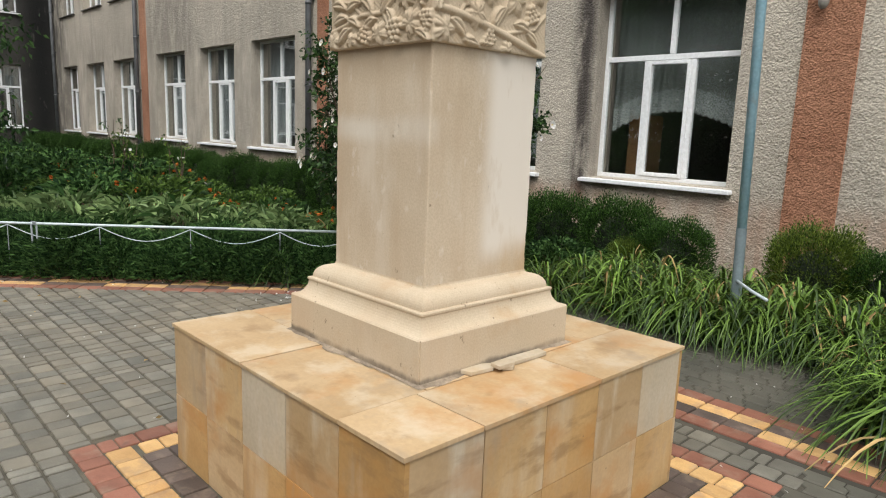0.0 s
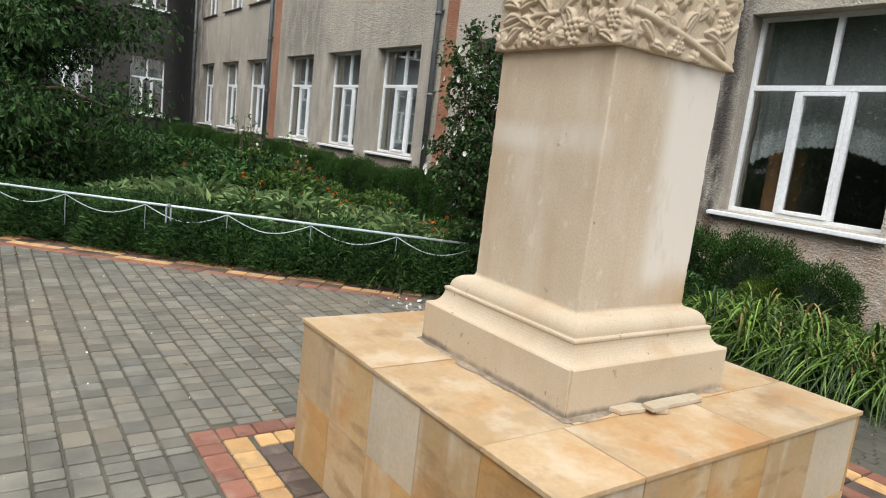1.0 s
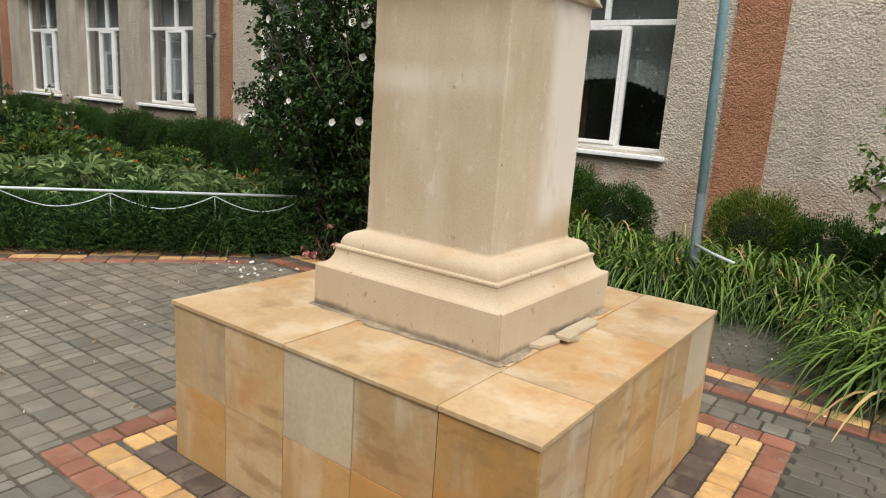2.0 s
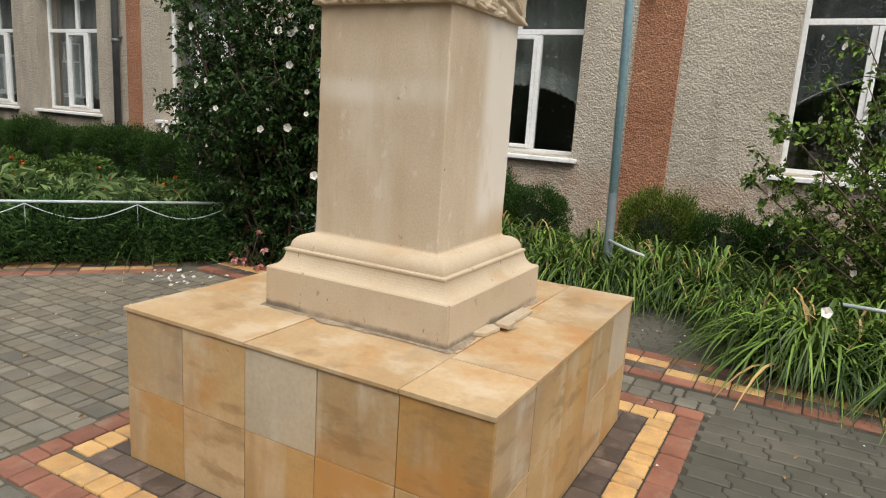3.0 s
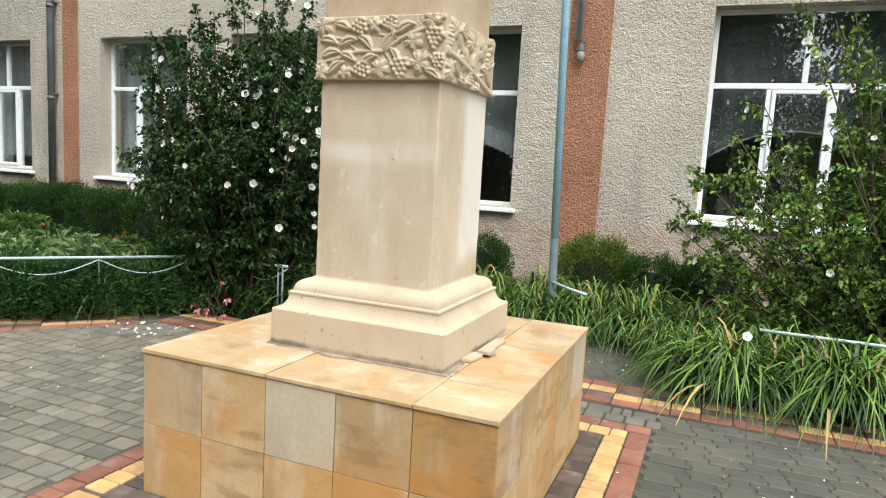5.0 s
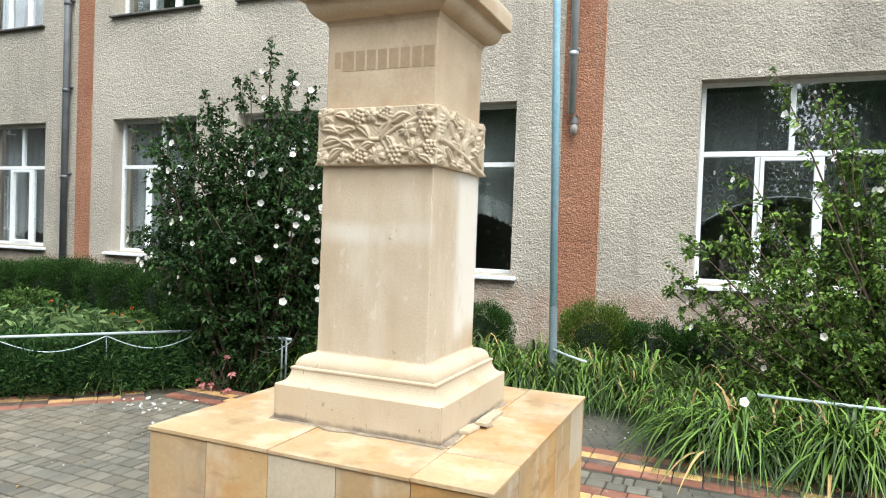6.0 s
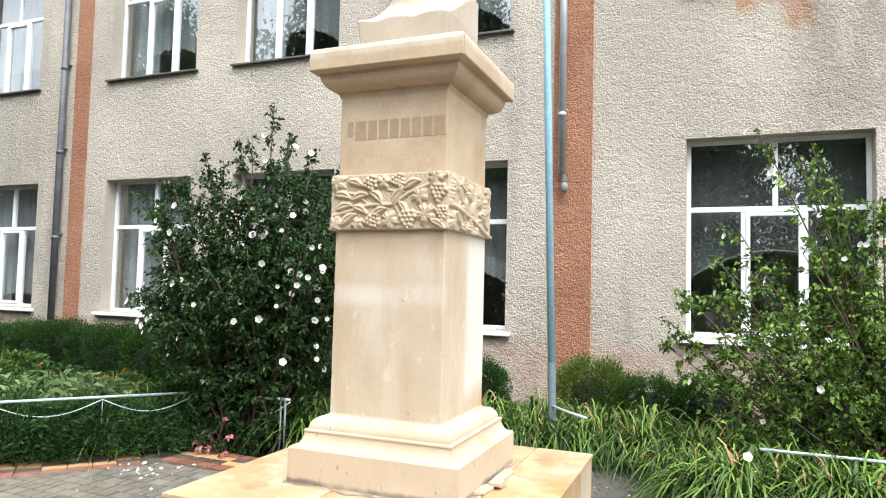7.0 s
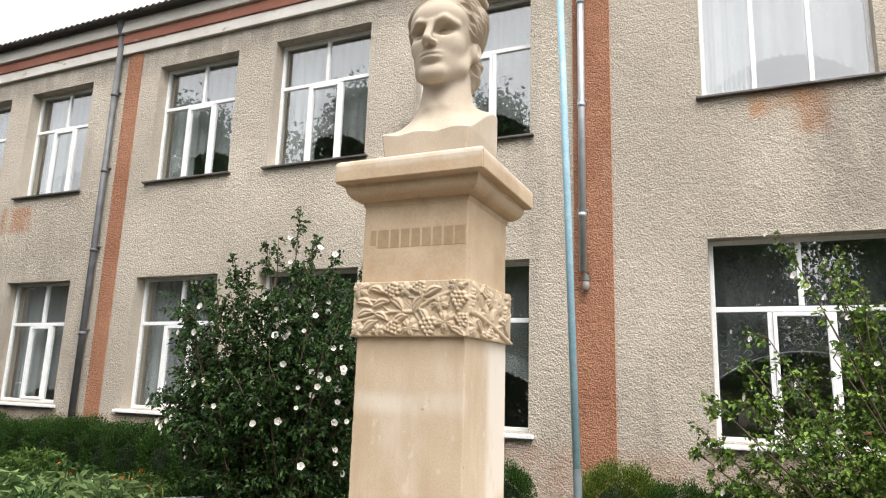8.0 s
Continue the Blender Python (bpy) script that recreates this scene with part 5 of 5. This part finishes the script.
# arching strap-leaved daylilies
def lily(seed, count=150, dry=4, reach=0.68):
    rng = np.random.default_rng(seed)
    t = thing("daylily_clump", "clump of arching bright green daylily blades", "plant", "daylilies in the bed")
    for name, m, n in (("leafage", LILY, count), ("dry_leafage", DRY, dry)):
        vs, fs = [], []
        for i in range(n):
            a = rng.uniform(0, 2 * np.pi)
            L, out_, w = rng.uniform(0.45, 0.85), rng.uniform(0.35, 1.0) * reach, rng.uniform(0.0055, 0.012)
            rise = rng.uniform(0.42, 0.72) * (1.2 - 0.5 * out_ / reach)
            fx, fy = rng.normal(0, 0.06, 2)
            ca, sa = math.cos(a), math.sin(a)
            k0 = len(vs)
            bend = rng.uniform(-0.2, 0.2)
            for k in range(8):
                q = k / 7
                d = out_ * q ** 1.25
                z = rise * (2.4 * q - 2.4 * q * q * (0.72 + 0.28 * out_ / reach))
                z = max(z, 0.01)
                ww = w * (1 - q ** 2.5) + 0.0008
                x, y = fx + ca * d - sa * bend * q * q, fy + sa * d + ca * bend * q * q
                vs += [(x - sa * ww, y + ca * ww, z + ww * 0.5), (x, y, z), (x + sa * ww, y - ca * ww, z + ww * 0.5)]
            for k in range(7):
                p = k0 + 3 * k
                fs += [(p, p + 1, p + 4, p + 3), (p + 1, p + 2, p + 5, p + 4)]
        me = bpy.data.meshes.new(name)
        me.from_pydata(vs, [], fs)
        me.shade_smooth()
        tagged(link_mesh(name, me, m, t), kind="stuff")
    return t


lilies = [lily(s) for s in (1, 2, 3)]
lp = random.Random(9)
spots = []
for x in np.arange(-1.3, 1.0, 0.3):
    for y in (3.12, 3.42, 3.72):
        spots.append((x, y))
for x in np.arange(0.95, 3.6, 0.3):
    for y in (1.98, 2.3, 2.65, 3.0, 3.4):
        spots.append((x + 0.32 * (y < 2.5) * (x < 1.3), y))
spots += [(x, 2.93) for x in np.arange(-1.0, 0.8, 0.27)]
spots += [(1.75, 1.86), (2.1, 1.84), (2.5, 1.86), (2.9, 1.86), (-1.95, 2.25), (-1.7, 2.5), (-1.6, 2.1), (-2.1, 2.6), (-1.4, 2.75), (-3.35, 2.3), (-3.7, 2.0), (-3.2, 2.7), (-3.55, 1.5), (-3.1, 1.95)]
for i, (x, y) in enumerate(spots):
    s = lp.uniform(0.8, 1.12)
    m = pose(x + lp.uniform(-0.09, 0.09), y + lp.uniform(-0.09, 0.09), -0.045, 0, 0, lp.uniform(0, 360)) @ Matrix.Scale(s, 4)
    if i < 3:
        lilies[i].matrix_basis = m
    else:
        copy_thing(lilies[lp.randrange(3)], m)


# the long bed beside the square: feathery edging, peonies, orange flowers
def tuft(name, label, category, seed, n, rx, height, leaf, size, aspect, group, lift=1.0, blooms=None):
    rng = np.random.default_rng(seed)
    t = thing(name, label, category, group)
    a, r = rng.uniform(0, 2 * np.pi, n), np.sqrt(rng.uniform(0, 1, n))
    top = height * np.sqrt(np.maximum(0.06, 1 - r ** 2.2))
    z = top * rng.uniform(0.25, 1.0, n) ** 0.45
    b = np.stack([rx * r * np.cos(a), rx * r * np.sin(a), z], 1)
    w = np.stack([np.cos(a) * (0.3 + r), np.sin(a) * (0.3 + r), lift + 0 * a], 1) + rng.normal(0, 0.45, (n, 3))
    tagged(link_mesh("foliage", leaf_mesh("foliage", b, w, size, aspect, leaf, rng, droop=0.25), None, t), kind="stuff")
    runs = [([(0, 0, -0.02), (x * 0.5, y * 0.5, q * 0.7), (x, y, q)], [0.006, 0.004, 0.002]) for x, y, q in b[rng.integers(0, n, 16)]]
    tagged(link_mesh("framework", tubes_mesh("framework", runs, 4), BARK, t), kind="stuff")
    if blooms:
        m, k, fs_ = blooms
        i = rng.integers(0, n, k)
        c = b[i] + [0, 0, 0.05]
        c = np.repeat(c, 9, 0)
        tagged(link_mesh("blossom", leaf_mesh("blossom", c, rng.normal(0, 1, (len(c), 3)) + [0, 0, 0.6], fs_, 0.75, m, rng), None, t), kind="stuff")
    return t


feather = [tuft("groundcover_shrub", "low feathery dark green edging shrub", "shrub", s, 6000, 0.44, 0.42, JUNIPER, 0.075, 0.14, "low edging along the fence") for s in (1, 2)]
peony = [tuft("peony_plant", "leafy pale green peony plant", "plant", s, 360, 0.45, 0.56, PEONY, 0.17, 0.22, "leafy plants in the flower bed", 0.5) for s in (3, 4)]
marigold = [tuft("orange_flowers", "patch of orange flowers among green leaves", "flowers", s, 1500, 0.42, 0.42, BED_LEAF, 0.06, 0.3, "orange flowers in the bed", 0.8, (ORANGE, 17, 0.034)) for s in (5, 6)]
weeds = [tuft("leafy_plant", "mixed low green garden plant", "plant", s, 1500, 0.5, 0.45, m, 0.075, 0.4, "mixed plants in the bed", 0.8) for s, m in ((7, HIBISCUS_LEAF), (8, JUNIPER), (9, BED_LEAF))]
EA, EB = Vector((-6.9, -3.17)), Vector((-2.93, 1.47))
eu = (EB - EA).normalized()
eo = Vector((-eu.y, eu.x))
bed = random.Random(21)
used = set()


def plant(kinds, x, y, lo=0.85, hi=1.15, squash=1.0):
    src = kinds[bed.randrange(len(kinds))]
    s = bed.uniform(lo, hi)
    m = pose(x, y, -0.045, 0, 0, bed.uniform(0, 360)) @ Matrix.Diagonal((s, s, s * squash, 1))
    if src.name in used:
        copy_thing(src, m)
    else:
        used.add(src.name)
        src.matrix_basis = m


L = (EB - EA).length
s = 0.6
while s < L + 0.35:
    for d in (0.5, 0.86, 1.2):
        p = EA + eu * (s + bed.uniform(-0.08, 0.08)) + eo * (d + bed.uniform(-0.05, 0.05))
        plant(feather, p.x, p.y, 0.84, 1.2)
    s += 0.36
for x, y in ((-4.3, 1.25), (-4.0, 1.75), (-4.75, 0.95), (-5.3, 0.55), (-4.9, 1.5), (-5.5, 1.05), (-5.9, 0.2), (-6.7, 0.1), (-6.6, -0.6), (-7.0, -0.2), (-4.55, 1.85)):
    plant(peony, x, y, 0.9, 1.25)
for x, y in ((-4.5, 2.35), (-3.9, 2.6), (-5.2, 2.1), (-5.8, 1.7), (-6.4, 2.0), (-7.2, 2.4), (-8.2, 1.6), (-9.2, 2.6), (-10.2, 1.9), (-11.5, 2.0), (-12.6, 2.6), (-6.0, 2.7), (-8.6, 2.9), (-10.8, 2.9), (-14, 2.4), (-13.2, 1.6), (-4.9, 2.8), (-7.6, 1.2), (-8.4, 0.7), (-9.0, 1.5), (-9.6, 0.9), (-7.9, 1.9), (-10.4, 1.0), (-8.8, 2.2), (-6.8, 1.3)):
    plant(marigold, x, y, 1.0, 1.2 if x > -6.5 else 1.65)
for i in range(95):
    x, y = bed.uniform(-20, -3.4), bed.uniform(-3.5, 3.5)
    if (Vector((x, y)) - EA).dot(eo) < 2.6 or x < -13 and y < -1:
        continue
    plant(weeds, x, y, 0.8, 1.5)
for i in range(26):
    plant(weeds, bed.uniform(-3.4, 3.4), bed.uniform(3.5, 3.95), 0.45, 0.7)
src = thing("pink_roses", "few faded pink roses near the ground", "flowers", at=(-2.62, 1.72, 0))
rng = np.random.default_rng(77)
c = np.repeat(np.stack([rng.uniform(-0.28, 0.3, 11), rng.uniform(-0.12, 0.1, 11), rng.uniform(0.03, 0.38, 11)], 1), 10, 0)
tagged(link_mesh("blossom", leaf_mesh("blossom", c, rng.normal(0, 1, (len(c), 3)), 0.035, 0.8, PINK, rng), None, src), kind="stuff")
tagged(link_mesh("framework", tubes_mesh("framework", [([(0, 0, -0.04), (q[0], q[1], q[2])], 0.004) for q in c[::10]], 4), BARK, src), kind="stuff")


# low pipe fences with hanging curved rods
def fence(a, b, post_at, label, z=0.485, rods=True):
    a, b = Vector((*a, 0)), Vector((*b, 0))
    u = (b - a).normalized()
    t = thing("garden_fence", label, "fence", "low fences round the beds")
    link_mesh("rail", tubes_mesh("rail", [([a + Vector((0, 0, z)), (a + b) / 2 + Vector((0, 0, z - 0.006)), b + Vector((0, 0, z))], 0.0115)], 8), RAIL_PAINT, t, "pale painted pipe rail")
    for s in post_at:
        p = a + u * s
        for d in (-0.022, 0.022):
            link_mesh("post", tubes_mesh("post", [([p + u * d + Vector((0, 0, -0.05)), p + u * d + Vector((0, 0, z + 0.01))], 0.0085)], 8), POST_PAINT, t)
        part("post_plate", boxed(p.x - 0.026, p.x + 0.026, p.y - 0.012, p.y + 0.012, z - 0.016, z + 0.012, 0.003), POST_PAINT, t)
    s, n = 0.05, (b - a).length
    while rods and s + 0.4 < n:
        e = min(s + 0.8, n)
        pts = [a + u * (s + (e - s) * q) + Vector((0, 0, z - 0.02 - 0.12 * math.sin(math.pi * q))) for q in np.linspace(0, 1, 11)]
        link_mesh("hanging_rod", tubes_mesh("hanging_rod", [(pts, 0.0045)], 5), RAIL_PAINT, t)
        m = a + u * s
        link_mesh("drop", tubes_mesh("drop", [([m + Vector((0, 0, z)), m + Vector((0, 0, -0.05))], 0.004)], 5), POST_PAINT, t)
        s += 0.8


pa, pb = EA + eo * 0.22, EB + eo * 0.22 + eu * 0.28
P0 = Vector((-4.82, -0.37))
fence(pa, pb, (((P0 - pa).dot(eu)) - 2.4, (P0 - pa).dot(eu) ), "low pale pipe fence with curved hanging rods")
fence((-2.55, 1.92), (-1.98, 1.92), (0.5,), "short end of low grey pipe fence")
fence((0.045, 2.97), (0.41, 2.55), (), "short pale pipe rail fixed to the pole among daylilies", 0.45, False)
fence((1.62, 2.04), (4.2, 2.10), (2.5,), "low pale pipe fence half hidden by daylilies", 0.45, False)

# a bloom low in the daylilies, petals and litter on the paving
f = tagged(new("fallen_flower", BLOOM), "white hibiscus flower caught in the daylily blades", "flower")
f.matrix_basis = pose(1.545, 1.60, 0.49, 75, 0, 15) @ Matrix.Scale(0.64, 4)
rng = np.random.default_rng(31)
n = 30
c = np.stack([rng.normal(-2.72, 0.22, n), rng.normal(1.12, 0.17, n), np.full(n, 0.006)], 1)
link = leaf_mesh("fallen_petals", c, np.stack([rng.normal(size=n), rng.normal(size=n), np.full(n, 0.15)], 1), 0.036, 0.7, WHITE_PETAL, rng, droop=0.0)
tagged(link_mesh("fallen_petals", link, None), "white fallen petals scattered on the paving", "petals", kind="stuff")
n = 260
c = np.stack([rng.uniform(-5, 2.6, n), rng.uniform(-2.3, 2.4, n), np.full(n, 0.006)], 1)
keep = ~((np.abs(c[:, 0]) < 0.8) & (np.abs(c[:, 1]) < 0.8)) & ((c[:, 0] + 2.93) * eo.x + (c[:, 1] - 1.47) * eo.y < 0.1)
c = c[keep]
link = leaf_mesh("litter", c, np.stack([rng.normal(size=len(c)), rng.normal(size=len(c)), np.full(len(c), 0.1)], 1), 0.017, 0.6, WHITE_PETAL, rng, droop=0.0)
tagged(link_mesh("litter", link, None), "tiny pale flecks of litter on the paving", "litter", kind="stuff")
n = 40
c = np.stack([rng.uniform(-5, 2.6, n), rng.uniform(-2.3, 1.3, n), np.full(n, 0.006)], 1)
c = c[~((np.abs(c[:, 0]) < 0.8) & (np.abs(c[:, 1]) < 0.8)) & ((c[:, 0] + 2.93) * eo.x + (c[:, 1] - 1.47) * eo.y < 0.1)]
link = leaf_mesh("dry_leaves", c, np.stack([rng.normal(size=len(c)), rng.normal(size=len(c)), np.full(len(c), 0.1)], 1), 0.04, 0.5, DRY, rng, droop=0.0)
tagged(link_mesh("dry_leaves", link, None), "dry brown leaf scraps on the paving", "leaves", kind="stuff")


# paving blocks, coloured bands and loose bits: laid last
def outline(lx, ly, b, h):
    """A block with cut corners and a small chamfer."""
    v, f, k = [], [], min(0.007, lx * 0.12)
    for e, z in ((0, -h), (0, -0.004), (b, 0)):
        x, y = lx / 2 - e, ly / 2 - e
        v += [(-x + k, -y, z), (x - k, -y, z), (x, -y + k, z), (x, y - k, z), (x - k, y, z), (-x + k, y, z), (-x, y - k, z), (-x, -y + k, z)]
    for r in (0, 8):
        for i in range(8):
            j = (i + 1) % 8
            f.append((r + i, r + j, r + 8 + j, r + 8 + i))
    f.append(tuple(range(16, 24)))
    return v, f


def jogged(lx, ly, b, h):
    """An interlocking block: both ends step sideways halfway along."""
    v, f, j = [], [], 0.013
    for e, z in ((0, -h), (0, -0.004), (b, 0)):
        x, y = lx / 2 - e, ly / 2 - e
        v += [(-x + j, -y, z), (x + j, -y, z), (x + j, -0.2 * y, z), (x - j, 0.2 * y, z), (x - j, y, z), (-x - j, y, z), (-x - j, 0.2 * y, z), (-x + j, -0.2 * y, z)]
    for r in (0, 8):
        for i in range(8):
            k = (i + 1) % 8
            f.append((r + i, r + k, r + 8 + k, r + 8 + i))
    f.append(tuple(range(16, 24)))
    return v, f


def block_mesh(lx, ly, material, name="paver", shape=outline, b=0.0025):
    v, f = shape(lx, ly, b, 0.03)
    me = bpy.data.meshes.new(name)
    me.from_pydata(v, [], f)
    me.materials.append(material)
    return me


pv = random.Random(11)
EDGE_A, EDGE_B = Vector((-6.9, -3.17)), Vector((-2.93, 1.47))
along = (EDGE_B - EDGE_A).normalized()
out = Vector((-along.y, along.x))
PITCH = 0.1165
shared = {}
grey, extra = 0, []
lengths = (0.055, 0.085, 0.110, 0.135)
y = -2.62
while y < 2.9:
    x = -5.9 + pv.uniform(0, 0.1)
    while x < 3.34:
        lx = pv.choice(lengths) if x < 1.1 else pv.choice((0.11, 0.165, 0.165, 0.2))
        cy = y + PITCH / 2
        if abs(cy) < 1.14 and -1.102 < x + lx and x < 1.104:
            if x > -1.14:
                x = 1.104
                continue
            lx = round(-1.102 - x, 2)
        cx = x + lx / 2
        x += lx + (0.007 if x < 1.1 else 0.006)
        p = Vector((cx, cy))
        if (p - EDGE_A).dot(out) > -0.16 or 1.36 < cy < 1.84:
            continue
        if cy > 1.8 and not (-1.5 < cx < 1.6):
            continue
        near = -2.2 < cx < 2.4 and -1.85 < cy < 1.45 and not (cx < -1.2 and cy > 0.4)
        if near and grey < 300 and (cx > 1.05 or cx < -1.05):
            ly = PITCH - (0.009 if cx > 0 else 0.012)
            key = ("g", lx, ly)
            if key not in shared:
                shared[key] = block_mesh(lx, ly, DARK_PAVER, shape=jogged, b=0.006) if cx > 0 else block_mesh(lx, ly, GREY_PAVER)
            o = new("paver", shared[key])
            o.parent = pavement
            o.matrix_basis = pose(cx, cy, pv.uniform(-0.0015, 0.0015), pv.uniform(-0.3, 0.3), pv.uniform(-0.3, 0.3), pv.uniform(-0.8, 0.8))
            grey += 1
        else:
            extra.append((cx, cy, lx))
    y += PITCH
fields = {False: ([], []), True: ([], [])}


def lay(cx, cy, lx, dark):
    vs, fs = fields[dark]
    n, z, a = len(vs), pv.uniform(-0.0015, 0.0015), pv.uniform(-0.013, 0.013) * (0.5 if dark else 1)
    tx, ty = pv.uniform(-0.006, 0.006), pv.uniform(-0.006, 0.006)
    v, f = jogged(lx, PITCH - 0.009, 0.006, 0.03) if dark else outline(lx - 0.006, PITCH - 0.012, 0.004, 0.03)
    vs += [(cx + X - a * Y, cy + Y + a * X, z + Z + tx * X + ty * Y) for X, Y, Z in v]
    fs += [tuple(n + i for i in q) for q in f]


for cx, cy, lx in extra:
    lay(cx, cy, lx, cx > 1.1 or cy > 1.3 and cx > -1.5)
# the rest of the square, away from the monument
y = -2.62 - PITCH * 31
while y < 1.3:
    x = -9.4 + pv.uniform(0, 0.1) if y < -2.65 else (3.40 + pv.uniform(0, 0.03))
    while x < 6.9:
        lx = pv.choice(lengths)
        cx, cy = x + lx / 2, y + PITCH / 2
        x += lx + 0.008
        if (Vector((cx, cy)) - EDGE_A).dot(out) > -0.16 or cy < -6.25:
            continue
        lay(cx, cy, lx, cx > 1.1)
    y += PITCH
for dark, (vs, fs) in fields.items():
    me = bpy.data.meshes.new("paver_field")
    me.from_pydata(vs, [], fs)
    mat_ = (DARK_PAVER if dark else GREY_PAVER).copy()
    fn, fl = mat_.node_tree.nodes, mat_.node_tree.links
    isle = fn.new("ShaderNodeNewGeometry")
    for nd in list(fn):
        if nd.bl_idname == "ShaderNodeMapRange":
            fl.new(isle.outputs["Random Per Island"], nd.inputs["Value"])
    tagged(link_mesh("paver_field", me, mat_, pavement), "dark interlocking paving blocks" if dark else "grey concrete paving blocks of mixed lengths", kind="stuff")


def band_block(cx, cy, lx, ly, material, turn=0.0, lift=0.0):
    key = (material.name, round(lx, 3), round(ly, 3))
    if key not in shared:
        shared[key] = block_mesh(lx, ly, material)
    o = new("paver", shared[key])
    o.parent = pavement
    o.matrix_basis = pose(cx, cy, lift + pv.uniform(-0.0015, 0.0025), pv.uniform(-0.5, 0.5), pv.uniform(-0.5, 0.5), turn + pv.uniform(-0.7, 0.7))


# three rows round the plinth: brown, yellow, red
for side in range(4):
    m = pose(0, 0, 0, 0, 0, 90 * side)
    for mat_, r0 in ((BROWN_PAVER, 0.752), (YELLOW_PAVER, 0.868), (RED_PAVER, 0.984)):
        r1 = r0 + 0.112
        a = -r1
        while a < r0 - 0.04:
            w = pv.choice((0.09, 0.115, 0.14))
            w = min(w, r0 - a)
            p = m @ Vector((a + w / 2, -(r0 + r1) / 2, 0))
            band_block(p.x, p.y, w - 0.006, r1 - r0 - 0.004, mat_, 90 * side)
            a += w


# border bands of the little square: red, two staggered rows of yellow and brown, red
def border(a, b, rows, first=0):
    a, b = Vector(a), Vector(b)
    u = (b - a).normalized()
    nrm = Vector((-u.y, u.x))
    turn = math.degrees(math.atan2(u.y, u.x))
    n = int((b - a).length / 0.175)
    for i in range(n):
        for j, off in enumerate(rows):
            if j in (1, 2):
                mat_ = YELLOW_PAVER if ((i // 3 + j + first) % 2) else BROWN_PAVER
            else:
                mat_ = RED_PAVER
            p = a + u * (0.175 * (i + 0.5)) + nrm * off
            band_block(p.x, p.y, 0.168, 0.102, mat_, turn, 0.003)


ROWS4 = (-0.16, -0.053, 0.054, 0.161)
border(EDGE_A, EDGE_B, ROWS4)
border((-2.86, 1.60), (3.6, 1.60), ROWS4, 1)
